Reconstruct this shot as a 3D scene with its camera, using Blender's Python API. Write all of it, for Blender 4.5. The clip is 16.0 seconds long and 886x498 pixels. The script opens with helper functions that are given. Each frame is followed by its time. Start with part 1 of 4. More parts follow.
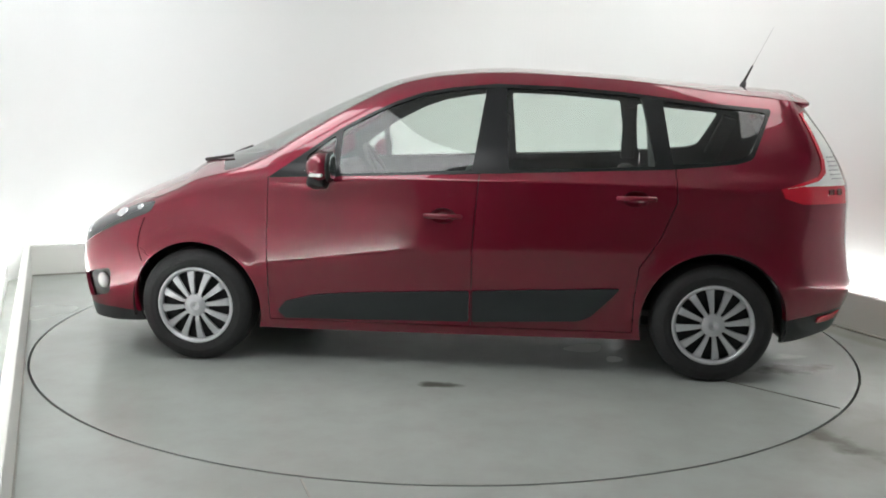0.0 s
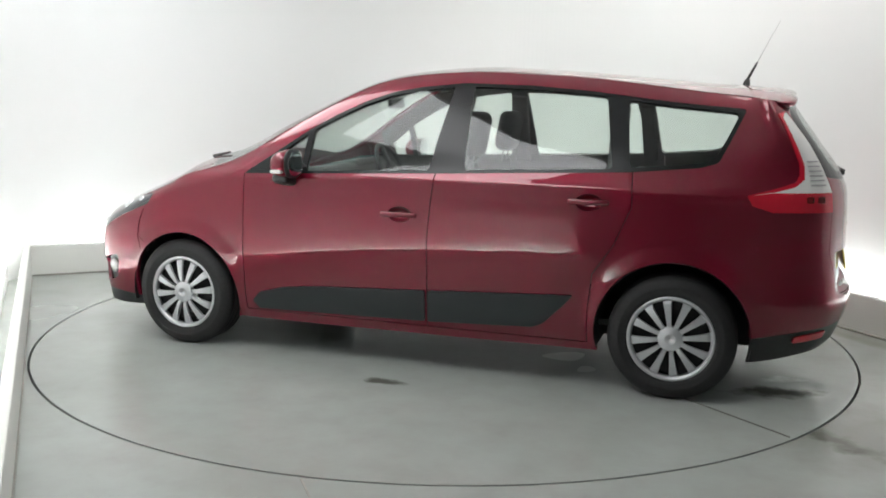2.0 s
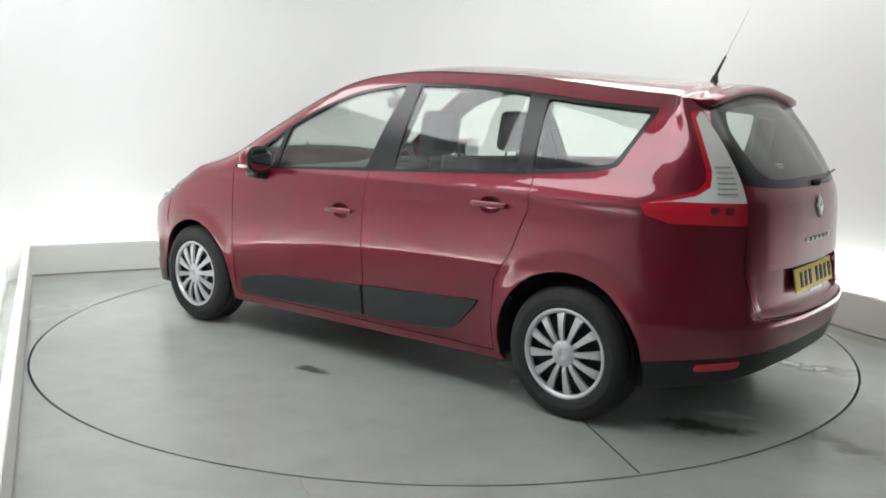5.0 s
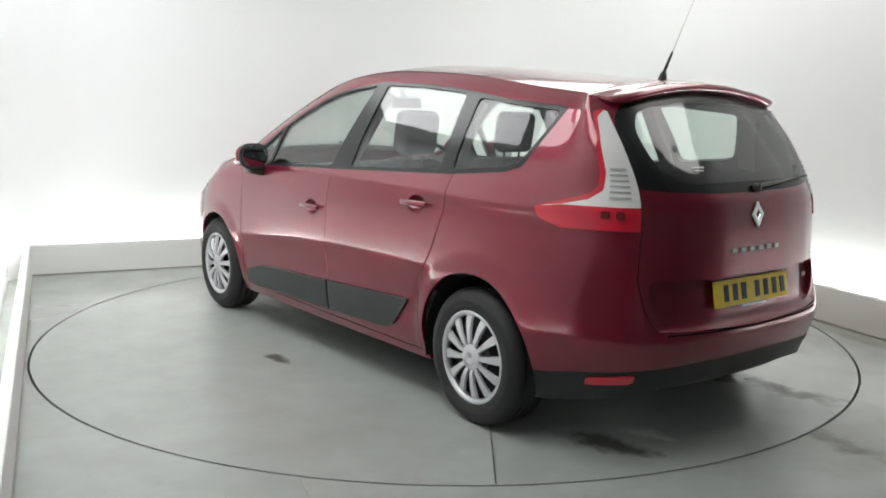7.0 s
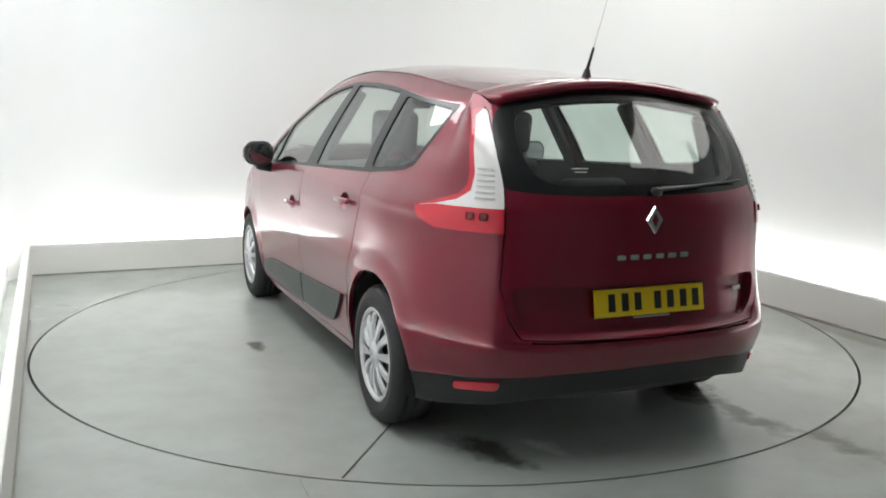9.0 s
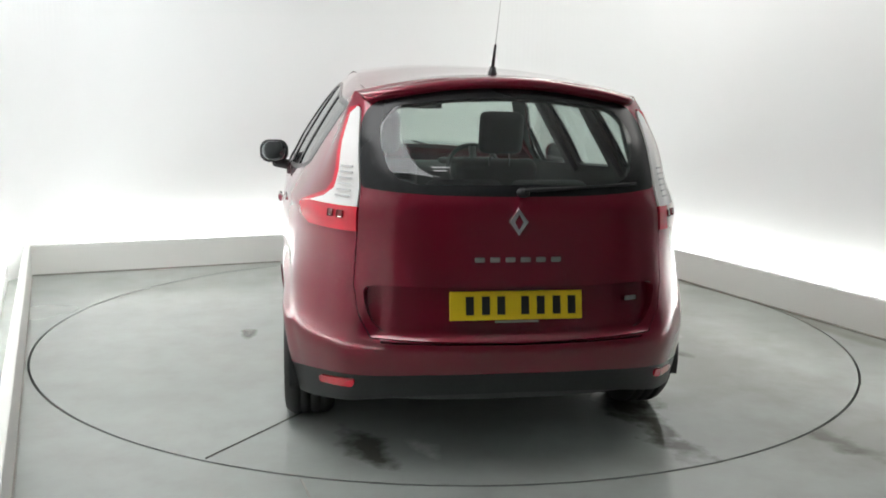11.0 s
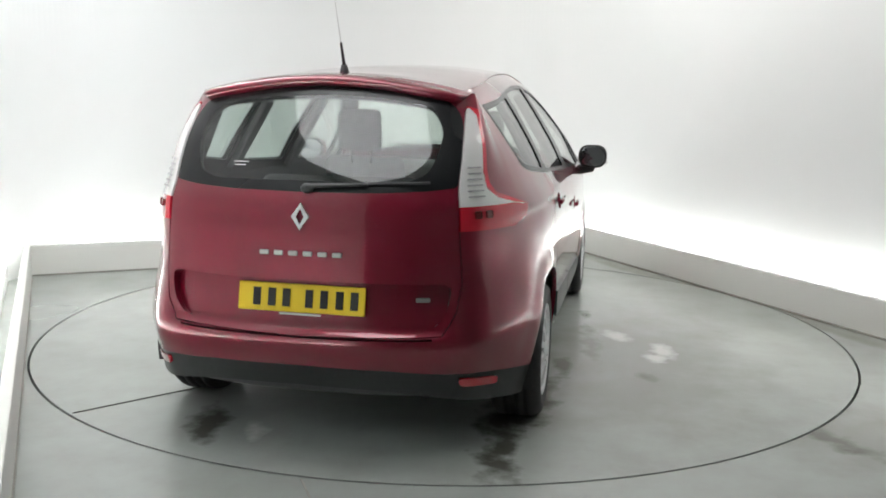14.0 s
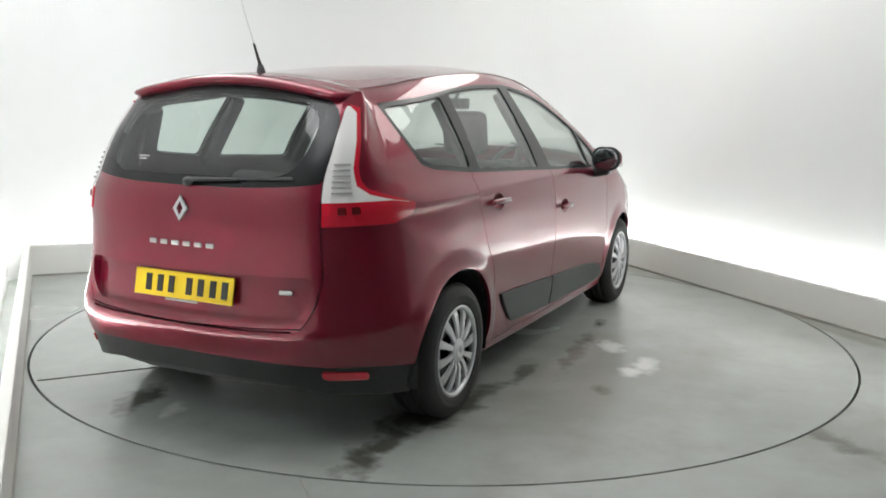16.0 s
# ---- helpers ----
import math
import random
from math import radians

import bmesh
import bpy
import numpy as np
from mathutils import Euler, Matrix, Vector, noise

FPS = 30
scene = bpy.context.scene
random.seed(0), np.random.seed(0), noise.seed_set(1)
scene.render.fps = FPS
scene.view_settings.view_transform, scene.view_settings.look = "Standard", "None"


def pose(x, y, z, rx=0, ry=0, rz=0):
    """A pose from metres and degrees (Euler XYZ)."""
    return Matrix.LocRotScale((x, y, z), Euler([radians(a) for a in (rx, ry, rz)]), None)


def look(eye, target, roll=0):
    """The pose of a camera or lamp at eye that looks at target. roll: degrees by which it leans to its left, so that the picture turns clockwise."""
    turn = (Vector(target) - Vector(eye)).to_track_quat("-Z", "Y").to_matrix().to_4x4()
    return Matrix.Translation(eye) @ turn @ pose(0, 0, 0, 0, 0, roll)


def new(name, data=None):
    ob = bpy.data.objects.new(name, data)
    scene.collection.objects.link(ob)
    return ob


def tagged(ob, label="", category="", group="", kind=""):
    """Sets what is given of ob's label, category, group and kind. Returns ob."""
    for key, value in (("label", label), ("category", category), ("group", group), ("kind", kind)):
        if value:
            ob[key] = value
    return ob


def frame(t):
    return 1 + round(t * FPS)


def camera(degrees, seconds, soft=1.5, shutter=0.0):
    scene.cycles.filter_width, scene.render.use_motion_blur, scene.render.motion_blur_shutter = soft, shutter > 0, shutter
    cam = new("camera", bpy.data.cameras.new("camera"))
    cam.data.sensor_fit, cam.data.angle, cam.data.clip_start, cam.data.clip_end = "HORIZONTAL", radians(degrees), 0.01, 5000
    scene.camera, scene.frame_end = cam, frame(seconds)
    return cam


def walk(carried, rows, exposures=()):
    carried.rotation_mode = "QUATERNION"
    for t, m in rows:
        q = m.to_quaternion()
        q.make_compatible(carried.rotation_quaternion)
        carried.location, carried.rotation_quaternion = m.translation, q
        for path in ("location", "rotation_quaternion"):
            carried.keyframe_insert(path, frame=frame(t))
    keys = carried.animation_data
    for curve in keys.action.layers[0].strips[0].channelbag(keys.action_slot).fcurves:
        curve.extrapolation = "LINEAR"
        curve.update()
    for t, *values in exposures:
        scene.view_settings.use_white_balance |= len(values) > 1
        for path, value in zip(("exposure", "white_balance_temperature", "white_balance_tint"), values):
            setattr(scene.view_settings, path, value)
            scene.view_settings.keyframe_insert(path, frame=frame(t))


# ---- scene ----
# the camera stands still beside the booth's open front
cam = camera(53.12, 16.0, soft=1.8)
EYE = (0.0, -5.606, 1.426)
AIM = (-0.00296 + EYE[0], 0.98661 + EYE[1], -0.16309 + EYE[2])
walk(cam, [(0.0, look(EYE, AIM, 0.975)), (16.0, look(EYE, AIM, 0.975))])

# turning of the table, seconds and radians
TURN = [(t, 2.0992 - 0.1211 * (t - 8) - 0.0140 * ((t - 8) / 8) ** 2 + 0.0110 * ((t - 8) / 8) ** 3) for t in range(17)]
CAR_AT = (-0.1132, 0.1013)

BOOTH = pose(0, 0, 0, 0, 0, 24.0)  # the booth's own axes: x to its side wall, y to its back wall
TABLE_R = 2.447
LEFT, RIGHT, BACK, MOUTH, FRONT = -2.475, 2.455, 2.57, -3.75, -7.6
KERB_H, KERB_T, TROUGH, WALL_H = 0.245, 0.05, 0.24, 3.3

world = bpy.data.worlds.new("world")
scene.world = world
world.use_nodes = True
world.node_tree.nodes["Background"].inputs[0].default_value = (0.5, 0.55, 0.6, 1)
world.node_tree.nodes["Background"].inputs[1].default_value = 0.02
scene.view_settings.exposure = 0.0
STRIP_POWER, PANEL_POWER = 38.0, 3.75


# ---- materials ----
def material(name, colour, rough=0.5, metal=0.0, coat=0.0, emit=0.0, spec=0.5):
    m = bpy.data.materials.new(name)
    m.use_nodes = True
    b = m.node_tree.nodes["Principled BSDF"]
    b.inputs["Base Color"].default_value = (*colour, 1)
    b.inputs["Roughness"].default_value = rough
    b.inputs["Metallic"].default_value = metal
    b.inputs["Coat Weight"].default_value = coat
    b.inputs["Coat Roughness"].default_value = 0.04
    b.inputs["Specular IOR Level"].default_value = spec
    if emit:
        b.inputs["Emission Color"].default_value = (*colour, 1)
        b.inputs["Emission Strength"].default_value = emit
    return m


def node(m, kind, links=(), **values):
    n = m.node_tree.nodes.new(kind)
    for key, value in values.items():
        if key in ("operation", "data_type", "blend_type", "noise_dimensions", "feature", "interpolation_type", "clamp"):
            if key == "operation":
                n.operation = value
            elif key == "data_type":
                n.data_type = value
            elif key == "blend_type":
                n.blend_type = value
            elif key == "interpolation_type":
                n.interpolation_type = value
            elif key == "clamp":
                n.clamp = value
    for socket, source in links:
        if hasattr(source, "is_output"):
            m.node_tree.links.new(source, n.inputs[socket])
        else:
            n.inputs[socket].default_value = source
    return n


def noise_of(m, scale, detail=4.0, rough=0.55, stretch=None, distort=0.0):
    co = node(m, "ShaderNodeTexCoord").outputs["Object"]
    if stretch:
        co = node(m, "ShaderNodeMapping", [("Vector", co), ("Scale", stretch)]).outputs[0]
    return node(m, "ShaderNodeTexNoise", [("Vector", co), ("Scale", scale), ("Detail", detail), ("Roughness", rough), ("Distortion", distort)]).outputs["Fac"]


def ramp(m, fac, lo, hi, a=0.0, b=1.0):
    return node(m, "ShaderNodeMapRange", [("Value", fac), ("From Min", lo), ("From Max", hi), ("To Min", a), ("To Max", b)],
                interpolation_type="LINEAR").outputs[0]


def blend(m, fac, a, b):
    n = node(m, "ShaderNodeMix", data_type="RGBA")
    for socket, value in ((n.inputs[0], fac), (n.inputs[6], a), (n.inputs[7], b)):
        if hasattr(value, "is_output"):
            m.node_tree.links.new(value, socket)
        else:
            socket.default_value = (*value, 1) if isinstance(value, tuple) else value
    return n.outputs[2]


def calc(m, op, a, b=0.0):
    return node(m, "ShaderNodeMath", [(0, a), (1, b)], operation=op).outputs[0]


def feed(m, socket, source):
    m.node_tree.links.new(source, m.node_tree.nodes["Principled BSDF"].inputs[socket])


def relief(m, height, strength=0.2, distance=0.002):
    feed(m, "Normal", node(m, "ShaderNodeBump", [("Height", height), ("Strength", strength), ("Distance", distance)]).outputs[0])


def spot(m, x, y, rx, ry, turn=0.0, rag=0.35, scale=5.0):
    """0 to 1: inside a ragged oval stain at (x, y) of the object's own plane."""
    co = node(m, "ShaderNodeTexCoord").outputs["Object"]
    mp = node(m, "ShaderNodeMapping", [("Vector", co), ("Location", (x, y, 0)), ("Rotation", (0, 0, turn)), ("Scale", (rx, ry, 1))])
    mp.vector_type = "TEXTURE"
    d = node(m, "ShaderNodeVectorMath", [(0, mp.outputs[0])], operation="LENGTH").outputs["Value"]
    n = noise_of(m, scale, 5.0)
    d = calc(m, "ADD", d, calc(m, "MULTIPLY", calc(m, "SUBTRACT", n, 0.5), rag * 4))
    return ramp(m, d, 0.35, 1.0, 1.0, 0.0)


def floor_paint(name, wet, pale, stain_shade=()):
    m = material(name, (0.5, 0.5, 0.48), 0.3)
    large, fine = noise_of(m, 0.9, 2.0), noise_of(m, 60.0, 2.0)
    streak = noise_of(m, 1.6, 1.5, 0.5, (1.0, 0.45, 1.0), 0.3)
    c = blend(m, large, (0.325, 0.352, 0.332), (0.50, 0.535, 0.51))
    c = blend(m, ramp(m, streak, 0.0, 1.0, 0.0, 0.35), c, (0.26, 0.28, 0.26))
    mottle = noise_of(m, 5.0, 5.0, 0.6)
    c = blend(m, calc(m, "MULTIPLY", calc(m, "POWER", mottle, 2.0), 0.75), c, (0.27, 0.27, 0.245))
    rough = ramp(m, large, 0.0, 1.0, 0.15, 0.34)
    for x, y, rx, ry, turn in wet:
        s = spot(m, x, y, rx, ry, turn, 0.6, 7.0)
        c = blend(m, calc(m, "MULTIPLY", s, 0.9), c, (0.09, 0.09, 0.075))
        rough = calc(m, "SUBTRACT", rough, calc(m, "MULTIPLY", s, 0.12))
    # broad soft darkening: stain halos, and shade painted in beside the right kerb
    for x, y, rx, ry, turn in stain_shade:
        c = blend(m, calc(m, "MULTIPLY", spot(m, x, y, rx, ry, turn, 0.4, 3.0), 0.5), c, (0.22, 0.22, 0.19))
    for x, y, rx, ry, turn in pale:
        c = blend(m, calc(m, "MULTIPLY", spot(m, x, y, rx, ry, turn, 0.5, 8.0), 0.7), c, (0.75, 0.76, 0.75))
    feed(m, "Base Color", c)
    feed(m, "Roughness", rough)
    relief(m, fine, 0.08, 0.001)
    return m


def wall_paint(name, colour):
    m = material(name, colour, 0.6)
    c = blend(m, noise_of(m, 0.7, 3.0), colour, tuple(v * 0.965 for v in colour))
    feed(m, "Base Color", c)
    return m


def car_paint():
    m = material("red metallic paint", (0.2, 0.006, 0.02), 0.30, 0.42, 1.0, spec=0.1)
    m.node_tree.nodes["Principled BSDF"].inputs["Coat IOR"].default_value = 1.64
    flake = noise_of(m, 900.0, 2.0)
    c = blend(m, ramp(m, flake, 0.35, 0.7), (0.165, 0.003, 0.017), (0.215, 0.006, 0.027))
    dust = noise_of(m, 3.0, 6.0)
    feed(m, "Base Color", blend(m, ramp(m, dust, 0.5, 0.9, 0.0, 0.03), c, (0.3, 0.2, 0.19)))
    feed(m, "Coat Roughness", ramp(m, dust, 0.3, 0.8, 0.012, 0.03))
    return m


def glass(name, tint, gloss=0.02):
    """Thin glass: what lies behind shows through, tinted, with a mirror image that grows at a glancing angle."""
    m = bpy.data.materials.new(name)
    m.use_nodes = True
    t = m.node_tree
    t.nodes.clear()
    out = t.nodes.new("ShaderNodeOutputMaterial")
    mix = t.nodes.new("ShaderNodeMixShader")
    clear = t.nodes.new("ShaderNodeBsdfTransparent")
    clear.inputs[0].default_value = (*tint, 1)
    shine = t.nodes.new("ShaderNodeBsdfGlossy")
    shine.inputs["Roughness"].default_value = gloss
    side = t.nodes.new("ShaderNodeLayerWeight")
    side.inputs[0].default_value = 0.5
    curve5 = t.nodes.new("ShaderNodeMath")
    curve5.operation = "POWER"
    curve5.inputs[1].default_value = 3.6
    t.links.new(side.outputs["Facing"], curve5.inputs[0])
    grow = t.nodes.new("ShaderNodeMapRange")
    grow.inputs["To Min"].default_value, grow.inputs["To Max"].default_value = 0.065, 0.95
    t.links.new(curve5.outputs[0], grow.inputs["Value"])
    t.links.new(grow.outputs[0], mix.inputs[0])
    t.links.new(clear.outputs[0], mix.inputs[1])
    t.links.new(shine.outputs[0], mix.inputs[2])
    t.links.new(mix.outputs[0], out.inputs[0])
    return m


def rubber(name, colour, rough, scale=60.0):
    m = material(name, colour, rough)
    n = noise_of(m, scale, 5.0)
    feed(m, "Base Color", blend(m, ramp(m, n, 0.35, 0.8), colour, tuple(v * 1.35 + 0.002 for v in colour)))
    relief(m, n, 0.15, 0.001)
    return m


WET = [(-1.95, -0.66, 0.34, 0.09, 0.0), (-0.72, -0.83, 0.20, 0.06, 0.1), (0.51, -0.89, 0.14, 0.05, 0.2), (-0.81, -1.26, 0.10, 0.06, 0.3),
       (-2.02, 0.65, 0.26, 0.10, 0.3), (-2.15, -0.66, 0.24, 0.10, 0.1), (-1.65, -0.62, 0.3, 0.12, 0.0), (-0.2, -0.95, 0.45, 0.07, 0.1), (-0.11, 1.24, 0.13, 0.05, 0.1), (-1.3, -0.75, 0.4, 0.10, 0.0)]
PALE = [(-0.25, -1.36, 0.20, 0.08, 0.1), (0.01, -1.1, 0.15, 0.09, 0.5), (-0.43, -1.32, 0.13, 0.07, 0.3), (-2.05, 0.41, 0.12, 0.06, 0.4)]
# the two long ovals colour grime and soft shade along the right kerb's foot
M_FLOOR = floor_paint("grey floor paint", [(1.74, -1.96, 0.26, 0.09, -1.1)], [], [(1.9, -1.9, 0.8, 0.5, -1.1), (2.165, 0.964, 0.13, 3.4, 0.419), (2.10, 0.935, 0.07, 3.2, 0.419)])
M_TABLE = floor_paint("grey turntable paint", WET, PALE, [(-0.6, -1.2, 1.5, 0.8, 0.1)])
M_WALL = wall_paint("white booth paint", (0.81, 0.83, 0.825))
M_FRONT = wall_paint("grey hall wall", (0.3, 0.305, 0.305))
M_KERB = wall_paint("off-white kerb paint", (0.86, 0.87, 0.83))
M_CEIL = wall_paint("white ceiling", (0.75, 0.76, 0.76))
M_GAP = material("dark gap", (0.02, 0.02, 0.02), 0.9)
M_GRIME = rubber("grime", (0.25, 0.245, 0.22), 0.8, 8.0)
M_SEAM = rubber("dark seam", (0.09, 0.09, 0.08), 0.8, 8.0)
M_STRIP = material("lit tube", (1.0, 1.0, 0.99), 0.5, emit=STRIP_POWER)
M_PANEL = material("lit diffuser", (0.98, 0.99, 1.0), 0.5, emit=PANEL_POWER * 1.2)
M_PANEL_DIM = material("dimmer lit diffuser", (1.0, 0.98, 0.95), 0.5, emit=PANEL_POWER * 0.8)
M_CASE = material("grey lamp case", (0.5, 0.5, 0.5), 0.5)
M_PAINT = car_paint()
M_BLACK = rubber("black plastic", (0.014, 0.015, 0.016), 0.42)
M_TRIM = material("gloss black trim", (0.010, 0.011, 0.012), 0.24, spec=0.35)
M_GREY = rubber("grey moulding plastic", (0.016, 0.020, 0.022), 0.36, 300.0)
M_TYRE = rubber("tyre rubber", (0.013, 0.013, 0.014), 0.65)
M_SILVER = material("silver hubcap paint", (0.62, 0.63, 0.65), 0.32, 0.55, 0.4)
M_STEEL = material("dark steel", (0.03, 0.03, 0.032), 0.5, 0.6)
M_CHROME = material("chrome", (0.85, 0.86, 0.88), 0.12, 1.0)
M_BADGE = material("dull chrome", (0.42, 0.41, 0.41), 0.35, 0.8)
M_GLASS = glass("clear green car glass", (0.84, 0.90, 0.865))
M_DARKGLASS = glass("tinted rear glass", (0.72, 0.81, 0.77))
M_LENS = material("clear lamp lens", (0.80, 0.79, 0.78), 0.12, 0.0, 1.0)
M_LENSLINE = material("lamp reflector ribs", (0.62, 0.62, 0.62), 0.25, 0.4)
M_HEAD = material("grey headlamp", (0.07, 0.075, 0.08), 0.12, 0.3, 1.0)
M_RED = material("red lamp lens", (0.58, 0.010, 0.03), 0.1, 0.0, 1.0)
M_REDDARK = material("dark red lamp lens", (0.16, 0.006, 0.01), 0.1, 0.0, 1.0)
M_YELLOW = material("yellow plate", (0.78, 0.56, 0.015), 0.35)
M_INK = material("black ink", (0.012, 0.012, 0.012), 0.5)
M_CLOTH = rubber("dark grey seat cloth", (0.05, 0.053, 0.056), 0.9, 50.0)
M_DASH = rubber("dark dashboard", (0.055, 0.058, 0.058), 0.6)
M_LINER = rubber("pale grey roof lining", (0.35, 0.36, 0.35), 0.95)
M_MIRROR = material("mirror glass", (0.55, 0.58, 0.6), 0.03, 1.0)


# ---- building helpers ----
def link(name, bm, mat, parent=None, label="", smooth=False):
    me = bpy.data.meshes.new(name)
    bm.normal_update()
    bm.to_mesh(me)
    bm.free()
    me.materials.append(mat)
    if smooth:
        me.shade_smooth()
    ob = new(name, me)
    ob.parent = parent
    if label:
        ob["label"] = label
    return ob


def part(name, bm, mat, parent, label="", smooth=False):
    return link(name, bm, mat, parent, label, smooth)


def box(sx, sy, sz, m=None, bevel=0.0, segments=2):
    bm = bmesh.new()
    bmesh.ops.create_cube(bm, size=1.0, matrix=Matrix.Diagonal((sx, sy, sz, 1)))
    if bevel:
        bmesh.ops.bevel(bm, geom=bm.edges[:], offset=bevel, segments=segments, profile=0.5, affect="EDGES")
    if m is not None:
        bm.transform(m)
    return bm


def ball(rx, ry, rz, m=None, u=24, v=14):
    bm = bmesh.new()
    bmesh.ops.create_uvsphere(bm, u_segments=u, v_segments=v, radius=1.0, matrix=Matrix.Diagonal((rx, ry, rz, 1)))
    if m is not None:
        bm.transform(m)
    return bm


def tube(r1, r2, a, b, n=12):
    a, b = Vector(a), Vector(b)
    bm = bmesh.new()
    turn = (b - a).to_track_quat("Z", "Y").to_matrix().to_4x4()
    bmesh.ops.create_cone(bm, cap_ends=True, segments=n, radius1=r1, radius2=r2, depth=(b - a).length, matrix=Matrix.Translation((a + b) / 2) @ turn)
    return bm


def lathe(profile, n=48, closed=True):
    """Turns (radius, y) pairs about the y axis."""
    bm = bmesh.new()
    rings = [[bm.verts.new((r * math.cos(2 * math.pi * k / n), y, r * math.sin(2 * math.pi * k / n))) for k in range(n)] for r, y in profile]
    pairs = list(zip(rings, rings[1:] + rings[:1])) if closed else list(zip(rings, rings[1:]))
    for a, b in pairs:
        for k in range(n):
            bm.faces.new((a[k], a[(k + 1) % n], b[(k + 1) % n], b[k]))
    bmesh.ops.recalc_face_normals(bm, faces=bm.faces)
    return bm


def merge(*bms):
    out = bms[0]
    for bm in bms[1:]:
        me = bpy.data.meshes.new("joined")
        bm.to_mesh(me)
        out.from_mesh(me)
        bm.free()
        bpy.data.meshes.remove(me)
    return out


def thing(name, label, category, at=None, group="", kind=""):
    ob = new(name)
    ob.empty_display_size = 0.1
    if at is not None:
        ob.matrix_basis = at
    return tagged(ob, label, category, group, kind)


# ---- the booth ----
def slab(name, x0, x1, y0, y1, z0, z1, mat, label, category, bevel=0.0):
    bm = box(x1 - x0, y1 - y0, z1 - z0, BOOTH @ Matrix.Translation(((x0 + x1) / 2, (y0 + y1) / 2, (z0 + z1) / 2)), bevel)
    return tagged(link(name, bm, mat), label, category, kind="structure")


def build_floor():
    bm = bmesh.new()
    n = 144
    x0, x1, y0, y1 = LEFT - 0.6, RIGHT + 0.6, FRONT - 0.2, BACK + 0.6
    inv = BOOTH.inverted()
    rings = []
    for f in (0.0, 0.15, 1.0):
        ring = []
        for k in range(n):
            a = 2 * math.pi * k / n
            d = inv @ Vector((math.cos(a), math.sin(a), 0))
            far = min([(x1 if d.x > 0 else x0) / d.x if abs(d.x) > 1e-6 else 99, (y1 if d.y > 0 else y0) / d.y if abs(d.y) > 1e-6 else 99])
            r = TABLE_R + 0.013 + (far - TABLE_R - 0.008) * f
            ring.append(bm.verts.new((r * math.cos(a), r * math.sin(a), 0)))
        rings.append(ring)
    low = [bm.verts.new((v.co.x, v.co.y, -0.06)) for v in rings[0]]
    for a, b in ((low, rings[0]), (rings[0], rings[1]), (rings[1], rings[2])):
        for k in range(n):
            bm.faces.new((a[k], b[k], b[(k + 1) % n], a[(k + 1) % n]))
    bmesh.ops.recalc_face_normals(bm, faces=bm.faces)
    tagged(link("floor", bm, M_FLOOR), "grey painted concrete floor with scuffs, damp stains and a painted band of grime and shade by the right kerb", "floor", kind="structure")
    bm = bmesh.new()
    bmesh.ops.create_circle(bm, cap_ends=True, segments=96, radius=TABLE_R + 0.1, matrix=Matrix.Translation((0, 0, -0.055)))
    tagged(link("turntable_pit", bm, M_GAP), "dark pit under the turntable rim", "pit", kind="structure")


JOINT = pose(-0.535, -2.42, 0, 0, 0, 20) @ BOOTH.inverted()


